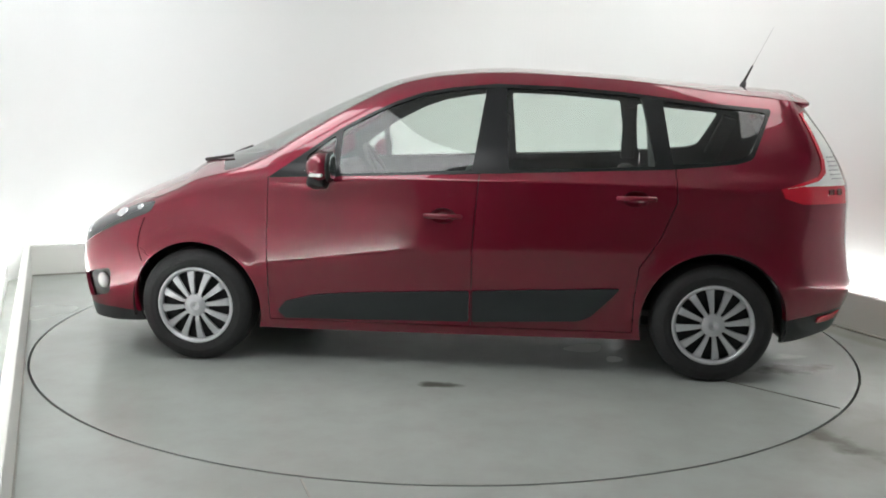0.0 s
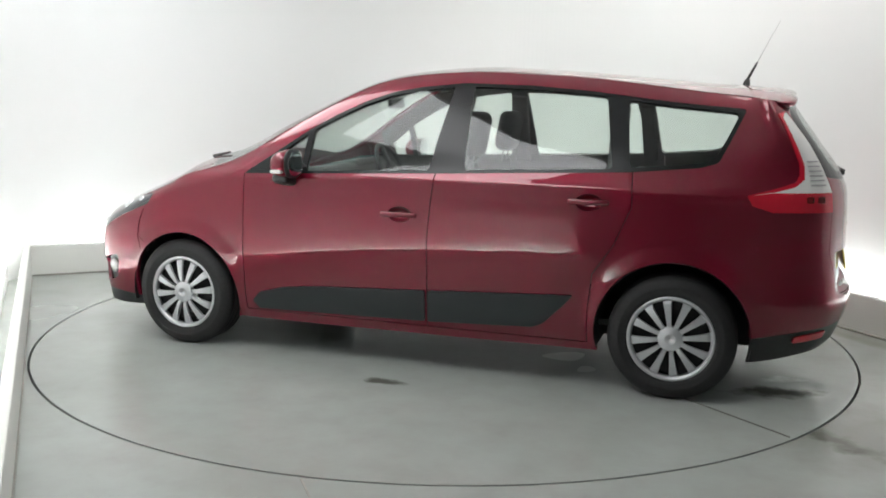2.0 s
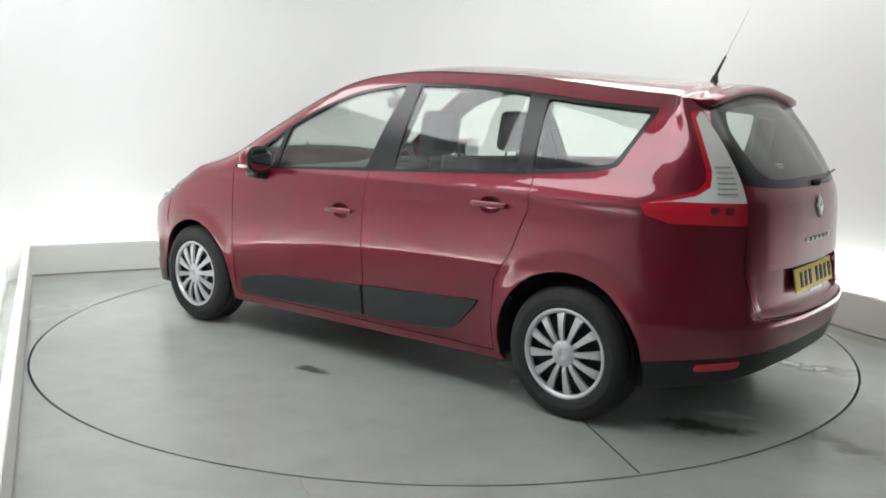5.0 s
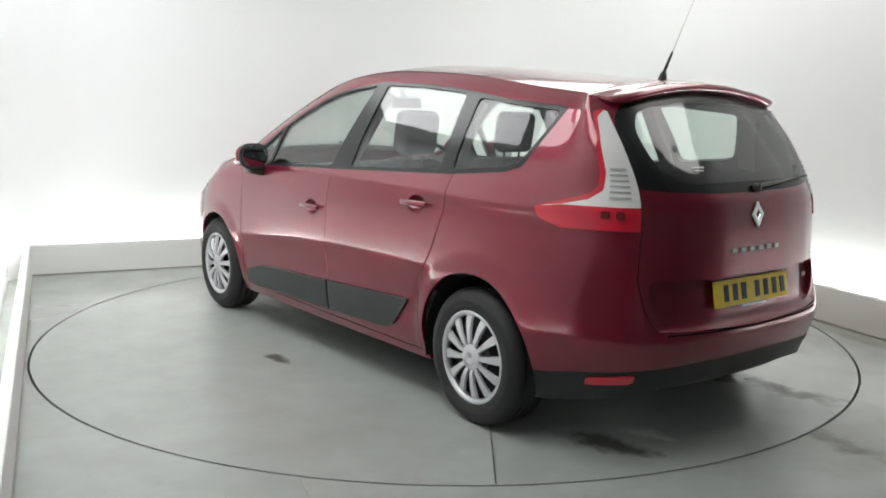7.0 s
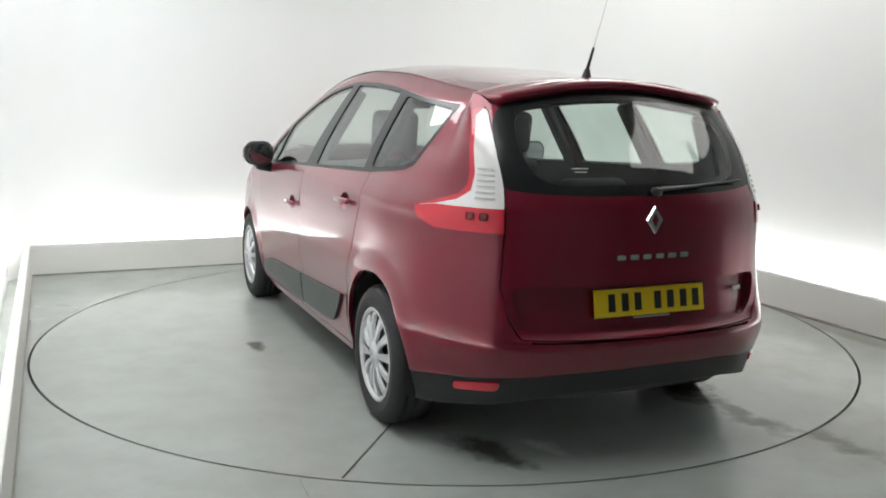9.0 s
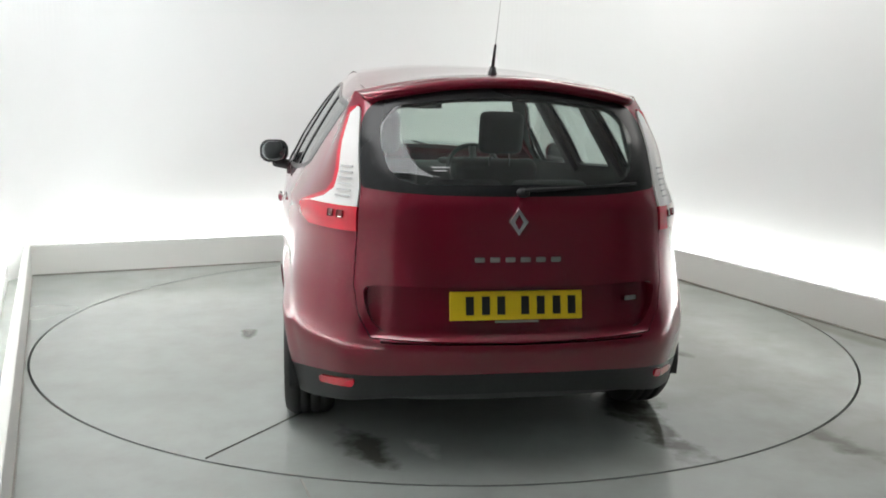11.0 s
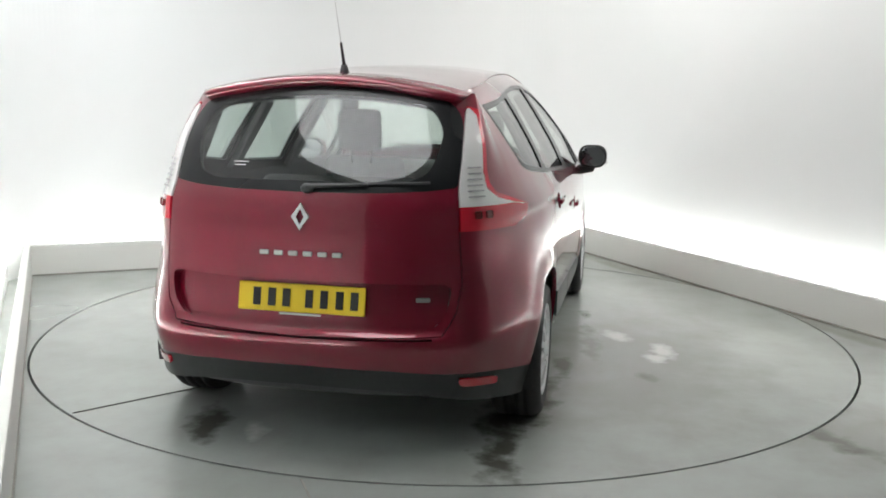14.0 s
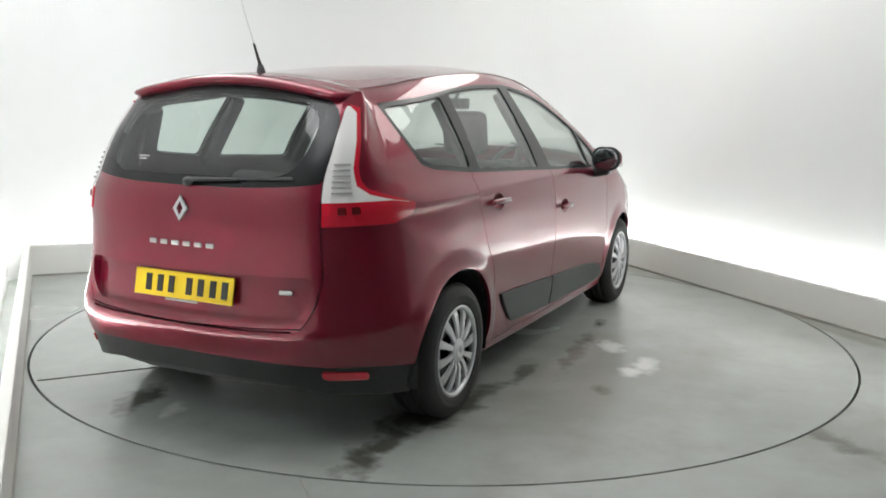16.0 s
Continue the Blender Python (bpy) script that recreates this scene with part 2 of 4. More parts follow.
def build_booth():
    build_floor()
    w = KERB_T + TROUGH
    slab("kerb_left", LEFT - KERB_T, LEFT, MOUTH, BACK + KERB_T, 0, KERB_H, M_KERB, "low off-white painted kerb hiding the wall lights", "kerb", 0.006)
    slab("kerb_right", RIGHT, RIGHT + KERB_T, MOUTH, BACK + KERB_T, 0, KERB_H, M_KERB, "low off-white painted kerb hiding the wall lights", "kerb", 0.006)
    slab("kerb_back", LEFT, RIGHT, BACK, BACK + KERB_T, 0, KERB_H, M_KERB, "low off-white painted kerb hiding the wall lights", "kerb", 0.006)
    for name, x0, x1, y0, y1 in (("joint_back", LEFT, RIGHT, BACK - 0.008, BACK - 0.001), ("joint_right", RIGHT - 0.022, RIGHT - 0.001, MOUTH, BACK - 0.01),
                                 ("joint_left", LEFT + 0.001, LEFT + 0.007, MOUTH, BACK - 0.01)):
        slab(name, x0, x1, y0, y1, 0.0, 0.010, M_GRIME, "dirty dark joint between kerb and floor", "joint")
    slab("floor_joint", -0.004, 0.004, -0.35, 0, 0.0, 0.003, M_GRIME, "thin dark joint in the floor paint", "joint").matrix_basis = JOINT
    # one white wall runs round three sides with rounded corners
    bm = bmesh.new()
    r, line = 0.9, []
    xl, xr, yb = LEFT - w, RIGHT + w, BACK + w
    line.append((xl, MOUTH))
    for k in range(33):
        a = math.pi - math.pi / 2 * k / 32
        line.append((xl + r + r * math.cos(a), yb - r + r * math.sin(a)))
    for k in range(33):
        a = math.pi / 2 - math.pi / 2 * k / 32
        line.append((xr - r + r * math.cos(a), yb - r + r * math.sin(a)))
    line.append((xr, MOUTH))
    cols = []
    for k, (x, y) in enumerate(line):
        p, q = line[max(k - 1, 0)], line[min(k + 1, len(line) - 1)]
        t = (Vector(q) - Vector(p)).normalized()
        o = Vector((-t.y, t.x)) * 0.1
        cols.append([bm.verts.new(BOOTH @ Vector((px, py, z))) for px, py, z in
                     ((x, y, 0), (x, y, WALL_H), (x + o.x, y + o.y, WALL_H), (x + o.x, y + o.y, 0))])
    for a, b in zip(cols, cols[1:]):
        for i in range(4):
            j = (i + 1) % 4
            bm.faces.new((a[i], b[i], b[j], a[j]))
    bm.faces.new(cols[0])
    bm.faces.new(cols[-1][::-1])
    bmesh.ops.recalc_face_normals(bm, faces=bm.faces)
    tagged(link("wall_booth", bm, M_WALL, smooth=False), "smooth white wall curving round the booth, lit from below", "wall", kind="structure")
    slab("wall_front", xl - 0.1, xr + 0.1, FRONT - 0.12, FRONT, 0, WALL_H, M_FRONT, "dim grey wall of the hall behind the camera", "wall")
    slab("wall_hall_left", xl - 0.1, xl, FRONT, MOUTH, 0, WALL_H, M_FRONT, "dim grey wall of the hall before the booth", "wall")
    slab("wall_hall_right", xr, xr + 0.1, FRONT, MOUTH, 0, WALL_H, M_FRONT, "dim grey wall of the hall before the booth", "wall")
    slab("ceiling", xl - 0.1, xr + 0.1, MOUTH, yb + 0.1, WALL_H, WALL_H + 0.1, M_CEIL, "white ceiling over the booth", "ceiling")
    slab("ceiling_hall", xl - 0.1, xr + 0.1, FRONT - 0.12, MOUTH, WALL_H, WALL_H + 0.1, M_FRONT, "dim grey ceiling of the hall", "ceiling")
    # tubes in the trough behind the kerb
    group = "tubes behind the kerb"
    mid = KERB_T + 0.15
    runs = []
    for k in range(4):
        runs.append((LEFT - mid, BACK - 0.9 - 1.5 * k, 90))
        runs.append((RIGHT + mid, BACK - 0.9 - 1.5 * k, 90))
    for k in range(3):
        runs.append((-1.5 + 1.5 * k, BACK + mid, 0))
    for x, y, turn in runs:
        t = thing("tube_light", "lit white tube light lying in the trough behind the kerb", "tube light", BOOTH @ pose(x, y, 0.0, 0, 0, turn), group)
        part("case", box(1.46, 0.07, 0.14, pose(0, 0, 0.07), 0.004), M_CASE, t)
        part("tube", merge(tube(0.016, 0.016, (-0.71, 0, 0.165), (0.71, 0, 0.165), 10)), M_STRIP, t, "glowing white tube")
    for x in (-1.86, 1.86):
        for y in (-1.75, 0.95):
            p = thing("ceiling_light", "long white diffuser light on the ceiling beside the wall", "ceiling light", BOOTH @ pose(x, y, WALL_H), "ceiling lights")
            part("frame", box(1.14, 2.49, 0.05, pose(0, 0, -0.03), 0.01), M_CASE, p)
            part("diffuser", box(1.10, 2.45, 0.02, pose(0, 0, -0.068), 0.004), M_PANEL if x < 0 else M_PANEL_DIM, p, "glowing white diffuser")


def build_turntable():
    t = thing("turntable", "round grey painted turntable set flush in the floor", "turntable")
    part("deck", merge(tube(TABLE_R, TABLE_R, (0, 0, -0.045), (0, 0, 0), 160)), M_TABLE, t)
    a, b = Vector((-2.055, 1.30, 0.002)), Vector((-1.55, 0.91, 0.002))
    bm = box((b - a).length, 0.006, 0.004, Matrix.Translation((a + b) / 2) @ Matrix.Rotation(math.atan2(b.y - a.y, b.x - a.x), 4, "Z"))
    part("joint", bm, M_SEAM, t, "thin dark joint between deck plates")
    return t


build_booth()
turntable = build_turntable()

# ---- car body shape ----
import functools


def curve(pts):
    """A smooth function through (x, y) pairs with rising x."""
    xs, ys = np.array(pts, float).T
    m = np.gradient(ys, xs)

    def at(x):
        x = np.clip(np.asarray(x, float), xs[0], xs[-1])
        i = np.clip(np.searchsorted(xs, x) - 1, 0, len(xs) - 2)
        h = xs[i + 1] - xs[i]
        t = (x - xs[i]) / h
        return ((2 * t**3 - 3 * t**2 + 1) * ys[i] + (t**3 - 2 * t**2 + t) * h * m[i]
                + (3 * t**2 - 2 * t**3) * ys[i + 1] + (t**3 - t**2) * h * m[i + 1])
    return at


# plan outline of the waist, from the middle of the tail round the left side to the nose
PLAN = [(-2.19, 0), (-2.1895, .1), (-2.176, .3), (-2.13, .5), (-2.07, .62), (-1.95, .715), (-1.75, .815), (-1.5, .87), (-1.2, .895),
        (-.6, .91), (0, .915), (.6, .915), (1.0, .912), (1.4, .90), (1.7, .875), (1.9, .82), (2.075, .72), (2.18, .55),
        (2.24, .3), (2.2595, .1), (2.26, 0)]
_p = np.array(PLAN)
_d = np.concatenate([[0], np.cumsum(np.hypot(*np.diff(_p, axis=0).T))])
_cx, _cy = curve(list(zip(_d, _p[:, 0]))), curve(list(zip(_d, _p[:, 1])))
LENGTH = float(_d[-1])
_lean = curve([(.1, .045), (.19, .018), (.28, .002), (.45, 0), (.62, 0), (.80, 0), (.95, .001), (1.02, .013), (1.10, .06), (1.2, .115),
               (1.3, .18), (1.4, .25), (1.5, .325), (1.6, .40)])
_tail = curve([(.1, .06), (.22, .03), (.34, -.01), (.45, -.04), (.505, -.046), (.53, -.040), (.555, -.016), (.60, -.009), (.66, -.008), (.74, -.005), (.85, -.001), (.95, .003), (1.05, .02), (1.12, .055), (1.25, .15),
               (1.4, .26), (1.5, .33), (1.6, .40)])
_corner = curve([(.1, .06), (.22, .03), (.34, -.004), (.43, -.032), (.48, -.043), (.505, -.044), (.54, -.039), (.62, -.025), (.74, -.010), (.85, -.003), (.95, .003), (1.05, .02),
                 (1.12, .055), (1.25, .15), (1.4, .26), (1.5, .33), (1.6, .40)])
_nose = curve([(.1, -.06), (.22, -.03), (.35, 0), (.6, 0), (.7, -.035), (.8, -.12), (.9, -.27), (1.0, -.5), (1.1, -.8)])
# height of the roof rail, screen pillar and wing top over the plan's x
_rail = curve([(-2.3, 1.465), (-2.05, 1.465), (-1.75, 1.476), (-1.47, 1.501), (-1.18, 1.535), (-.88, 1.566), (-.58, 1.583),
               (-.22, 1.593), (.025, 1.578), (.18, 1.557), (.335, 1.513), (.49, 1.437), (.65, 1.345), (.81, 1.245),
               (.98, 1.135), (1.1, 1.075), (1.25, 1.03), (1.4, .995), (1.55, .955), (1.73, .905), (1.9, .835),
               (2.06, .75), (2.16, .70), (2.26, .67)])


def step(x, a, b):
    t = np.clip((x - a) / (b - a), 0, 1)
    return t * t * (3 - 2 * t)


def rail(u):
    """Height of the upper edge of the body's side, with the roof's camber across the tail."""
    u = np.asarray(u, float)
    return _rail(_cx(u)) + .068 * step(_cx(u), -1.75, -2.1) * (1 - np.clip(_cy(u) / .6, 0, 1) ** 2)


@functools.lru_cache(None)
def us(x):
    """Length along the plan at which the left side reaches x."""
    lo, hi = 0.0, LENGTH
    for _ in range(40):
        mid = (lo + hi) / 2
        lo, hi = (mid, hi) if float(_cx(mid)) < x else (lo, mid)
    return lo


# height of the crease along the doors and of the shoulder line over the plan's length
_crease = curve([(0.0, .50), (.45, .505), (.62, .515), (.95, .525), (1.2, .60), (1.5, .68), (1.8, .685), (2.2, .685), (2.7, .668), (3.0, .65), (3.35, .615),
                 (3.75, .575), (4.1, .60), (4.5, .60), (5.7, .58)])
_shoulder = curve([(0.9, .99), (1.15, 1.0), (1.35, 1.003), (1.62, 1.015), (1.9, 1.022), (2.25, 1.03), (2.6, 1.027), (2.95, 1.025), (3.45, 1.005), (3.8, .985), (4.6, .86)])


def fold(s):
    """How far the side lies in from the crease, s above it (or below, less than 0)."""
    up = .014 * s + .07 * s * s
    down = np.where(s > -.024, 2.2 * s * s, .1056 * (-s) - .00127)
    return np.where(s > 0, up, down)


def swell(u, z):
    """The wheel arches stand out from the side."""
    out = 0
    for x, zc, r, h in ((1.385, .30, .362, .016), (-1.385, .31, .378, .018)):
        d = np.hypot(u - us(x), z - zc) - r
        out = out + h * step(d, .10, -.01) * step(z, .15, .45)
    return out


def skin(u, z):
    """The point of the body's left side at the length u along the plan and the height z."""
    u, z = np.broadcast_arrays(np.asarray(u, float), np.asarray(z, float))
    cx, cy = _cx(u), _cy(u)
    back, front = step(cx, -1.65, -2.1), step(cx, 1.3, 2.1)
    zt = rail(u)
    d = np.clip((z - (zt - .09)) / .09, 0, 1.3)
    y = cy * (1 - _lean(z) * (1 - .54 * back) * (1 - front)) - .035 * d * d * (1 - back) * np.minimum(1, cy / .3)
    flank = step(u, .7, 1.1) * step(u, 4.75, 4.4)
    ridge = .0045 * np.exp(-((z - _shoulder(u)) / .017) ** 2) * step(u, .95, 1.2) * step(u, 3.9, 3.5)
    y = y - (fold(z - _crease(u)) * step(z, 1.0, .93) + .0115 * step(z, .93, 1.0)) * flank + ridge + swell(u, z) * flank
    y = y + (.026 * back * np.exp(-((z - .5) / .16) ** 2) + .048 * np.exp(-((cx + 1.76) / .2) ** 2) * step(z, .9, .5)) * np.minimum(1, cy / .5)
    ledge = step(u, .62, .5)
    corner = step(u, .3, .6) * step(u, 1.0, .75) * step(z, 1.06, 1.3)
    x = cx + (_tail(z) * ledge + _corner(z) * (1 - ledge)) * back + _nose(z) * front - .032 * corner
    return np.stack([x, y + .02 * corner, z], -1)


def skin_normal(u, z, e=.004):
    n = np.cross(skin(u, z + e) - skin(u, z - e), skin(u + e, z) - skin(u - e, z))
    return n / np.linalg.norm(n, axis=-1, keepdims=True)


# ---- the car: x forward, y to its left, on its own wheels ----
from mathutils.geometry import delaunay_2d_cdt


_foot = curve([(0, .315), (.4, .30), (.7, .25), (1.0, .215), (1.2, .20), (1.8, .20), (2.6, .193), (3.9, .19), (4.4, .2), (4.6, .19), (LENGTH, .2)])
ARCHES = [(us(1.385), .30, .362), (us(-1.385), .31, .378)]


def dense(poly, closed=True, gap=.025):
    out = []
    ends = list(zip(poly, poly[1:] + poly[:1])) if closed else list(zip(poly, poly[1:]))
    for (a, b), (c, d) in ends:
        n = max(1, int(math.hypot(c - a, d - b) / gap))
        out += [(a + (c - a) * k / n, b + (d - b) * k / n) for k in range(n)]
    if not closed:
        out.append(poly[-1])
    return out


def rounded(poly, r=.03, n=5):
    """The polygon with its corners rounded."""
    out = []
    for i, p in enumerate(poly):
        a, b = Vector(poly[i - 1]), Vector(poly[(i + 1) % len(poly)])
        p = Vector(p)
        k = min(r, (a - p).length * .45, (b - p).length * .45)
        s, e = p + (a - p).normalized() * k, p + (b - p).normalized() * k
        for j in range(n + 1):
            t = j / n
            q = s * (1 - t) ** 2 + p * 2 * t * (1 - t) + e * t * t
            out.append((q.x, q.y))
    return out


def inside(poly, pts):
    p = np.asarray(poly, float)
    x, y = pts[:, 0], pts[:, 1]
    hit = np.zeros(len(pts), bool)
    for (x0, y0), (x1, y1) in zip(p, np.roll(p, -1, 0)):
        if y0 != y1:
            cross = ((y0 > y) != (y1 > y)) & (x < (x1 - x0) * (y - y0) / (y1 - y0) + x0)
            hit ^= cross
    return hit


def strip_of(line, w=.006):
    """A thin closed polygon along an open line."""
    left, right = [], []
    for i, p in enumerate(line):
        a, b = Vector(line[max(i - 1, 0)]), Vector(line[min(i + 1, len(line) - 1)])
        t = (b - a).normalized()
        left.append((p[0] - t.y * w / 2, p[1] + t.x * w / 2))
        right.append((p[0] + t.y * w / 2, p[1] - t.x * w / 2))
    return left + right[::-1]


WINDOWS = [(3.745, 1.018), (2.616, 1.062), (1.633, 1.105), (1.30, 1.137), (1.218, 1.162), (1.162, 1.286), (1.106, 1.418), (1.449, 1.446), (1.684, 1.474),
           (1.889, 1.498), (2.186, 1.521), (2.554, 1.531), (2.795, 1.507), (2.949, 1.479), (3.097, 1.427), (3.24, 1.357), (3.389, 1.272), (3.527, 1.173)]
FRONT_PANE = [(3.365, 1.046), (2.66, 1.078), (2.605, 1.512), (2.795, 1.489), (2.949, 1.461), (3.097, 1.409), (3.24, 1.339), (3.365, 1.268)]
FRONT_LIGHT = [(3.545, 1.045), (3.40, 1.048), (3.40, 1.243), (3.545, 1.132)]
REAR_PANE = [(2.47, 1.085), (1.715, 1.120), (1.785, 1.470), (1.889, 1.481), (2.186, 1.503), (2.50, 1.512)]
SIDE_PANE = [(1.632, 1.127), (1.31, 1.157), (1.238, 1.178), (1.185, 1.286), (1.136, 1.400), (1.449, 1.427), (1.676, 1.454)]
LAMP = [(.648, 1.405), (.738, 1.392), (.766, 1.27), (.768, 1.165), (.786, 1.11), (.826, 1.073), (.945, 1.043), (1.07, 1.013), (1.05, .972), (.95, .943), (.62, .943), (.62, 1.035), (.622, 1.15), (.630, 1.27)]
LAMP_RED = [(.615, .938), (.95, .938), (1.052, .970), (1.078, 1.015), (.95, 1.030), (.85, 1.030), (.615, 1.030)]
LAMP_EDGE = [(.655, 1.41), (.742, 1.397), (.770, 1.27), (.772, 1.165), (.789, 1.114), (.828, 1.078), (.947, 1.048), (1.078, 1.016), (.95, 1.032), (.835, 1.056), (.768, 1.092), (.743, 1.16), (.738, 1.27), (.716, 1.376)]
REAR_GLASS = [(-.1, 1.076), (.30, 1.080), (.5, 1.09), (.617, 1.103), (.619, 1.15), (.626, 1.27), (.634, 1.35), (.605, 1.405), (.55, 1.44), (.46, 1.462), (.25, 1.485), (-.1, 1.49)]
REAR_CLEAR = [(-.1, 1.12), (.40, 1.118), (.495, 1.15), (.53, 1.25), (.548, 1.33), (.50, 1.41), (.25, 1.44), (-.1, 1.45)]
TAILGATE = [(-.1, 1.60), (.62, 1.60), (.645, 1.40), (.627, 1.27), (.620, 1.10), (.618, .94), (.63, .74), (.594, .628), (.532, .543), (-.1, .524)]
RECESS = [(-.1, .737), (.598, .737), (.563, .63), (.505, .562), (-.1, .548)]
BUMPER = [(-.1, .90), (.83, .956), (.84, .75), (.90, .60), (1.10, .55), (1.10, .1), (-.1, .1)]
VALANCE = [(-.1, .405), (.35, .40), (.70, .375), (1.09, .333), (1.2, .1), (-.1, .1)]
REFLECTOR = [(.61, .362), (.80, .340), (.80, .308), (.62, .325)]
FRONT_DOOR = [(3.742, 1.02), (3.752, .637), (3.748, .24), (2.652, .24), (2.647, .736), (2.618, 1.10), (2.618, 1.5), (3.7, 1.5)]
REAR_DOOR = [(2.618, 1.10), (2.647, .736), (2.652, .24), (1.80, .24), (1.80, .42), (1.782, .60), (1.684, .75), (1.605, .943), (1.618, 1.15), (1.618, 1.5), (2.618, 1.5)]
FRONT_BAR = [(3.70, .30), (3.655, .352), (3.5, .392), (3.3, .412), (2.662, .444), (2.662, .277), (3.66, .258)]
REAR_BAR = [(2.645, .445), (2.2, .468), (1.875, .484), (1.92, .43), (2.022, .327), (2.08, .302), (2.645, .277)]
HEADLAMP = [(4.93, .60), (5.03, .63), (5.06, .69), (4.95, .765), (4.70, .838), (4.505, .873), (4.474, .815), (4.68, .731)]
FOG = [(5.02, .40), (4.843, .449), (4.668, .487), (4.70, .335), (4.95, .285)]
FRONT_BUMPER = [(6.0, .64), (5.05, .60), (4.93, .595), (4.68, .725), (4.50, .78), (4.49, .62), (4.3, .5), (4.3, .1), (6.0, .1)]
FRONT_LIP = [(4.3, .1), (4.3, .235), (4.7, .26), (6.0, .25), (6.0, .1)]
GRILLE = [(6.0, .52), (5.25, .50), (5.18, .36), (5.3, .28), (6.0, .28)]
SILL = [(3.80, .246), (1.70, .246), (1.70, .1), (3.80, .1)]
FENDER = [(3.742, 1.3), (3.752, .637), (3.748, .1), (6.0, .1), (6.0, 1.3)]


def oval(u, z, a=.062, b=.033):
    return [(u + a * math.cos(math.pi * k / 10), z + b * math.sin(math.pi * k / 10)) for k in range(20)]


# seams, as thin open lines
SEAMS = [[(3.742, 1.022), (3.752, .637), (3.748, .244)], [(2.620, 1.065), (2.647, .736), (2.652, .244)],
         [(1.616, 1.112), (1.605, .943), (1.684, .75), (1.782, .60), (1.80, .42), (1.80, .244)], [(3.748, .244), (1.80, .244)],
         [(.646, 1.40), (.627, 1.27), (.619, 1.10), (.618, .95), (.632, .74), (.598, .626), (.536, .539), (-.1, .520)],
         [(4.50, .78), (4.495, .62), (4.46, .54)]]
# in the order in which they claim the skin: name, outline, material, offset outward
PANELS = [("side_window_front", FRONT_PANE, "glass", -.004), ("side_window_corner", FRONT_LIGHT, "glass", -.004), ("side_window_rear", REAR_PANE, "glass", -.004), ("side_window_quarter", SIDE_PANE, "glass", -.004),
          ("window_trim", WINDOWS, "trim", .001), ("tail_lamp_red", LAMP_RED, "red", .006), ("tail_lamp_edge", LAMP_EDGE, "red", .006),
          ("tail_lamp", LAMP, "lens", .006), ("rear_window", REAR_CLEAR, "dark", .0), ("window_border", REAR_GLASS, "trim", .0), ("tailgate_recess", RECESS, "paint", -.026),
          ("tailgate", TAILGATE, "paint", 0.0), ("reflector", REFLECTOR, "red", .004), ("rear_valance", VALANCE, "black", -.004),
          ("rear_bumper", BUMPER, "paint", 0.0), ("front_cup", oval(us(.03), .842, .066, .042), "paint", -.04), ("rear_cup", oval(us(-.96), .955, .066, .042), "paint", -.04),
          ("front_moulding", FRONT_BAR, "grey", .013), ("rear_moulding", REAR_BAR, "grey", .013),
          ("front_door", FRONT_DOOR, "paint", 0.0), ("rear_door", REAR_DOOR, "paint", 0.0), ("headlamp", HEADLAMP, "head", .003),
          ("fog_recess", FOG, "black", -.03), ("grille", GRILLE, "black", -.02), ("front_lip", FRONT_LIP, "black", .0), ("front_bumper", FRONT_BUMPER, "paint", .002),
          ("sill", SILL, "paint", -.004), ("front_wing", FENDER, "paint", 0.0), ("body_side", None, "paint", 0.0)]
ROUND = {"side_window_front": .02, "side_window_rear": .02, "side_window_corner": .012, "side_window_quarter": .03, "tail_lamp": .02, "rear_window": .06, "window_border": .05, "front_moulding": .012,
         "rear_moulding": .012, "reflector": .02, "fog_recess": .04, "tailgate_recess": .05, "headlamp": .03, "window_trim": .02, "rear_bumper": .0}
SKINS = {"glass": M_GLASS, "trim": M_TRIM, "red": M_RED, "lens": M_LENS, "dark": M_DARKGLASS, "paint": M_PAINT, "black": M_BLACK,
         "grey": M_GREY, "head": M_HEAD}


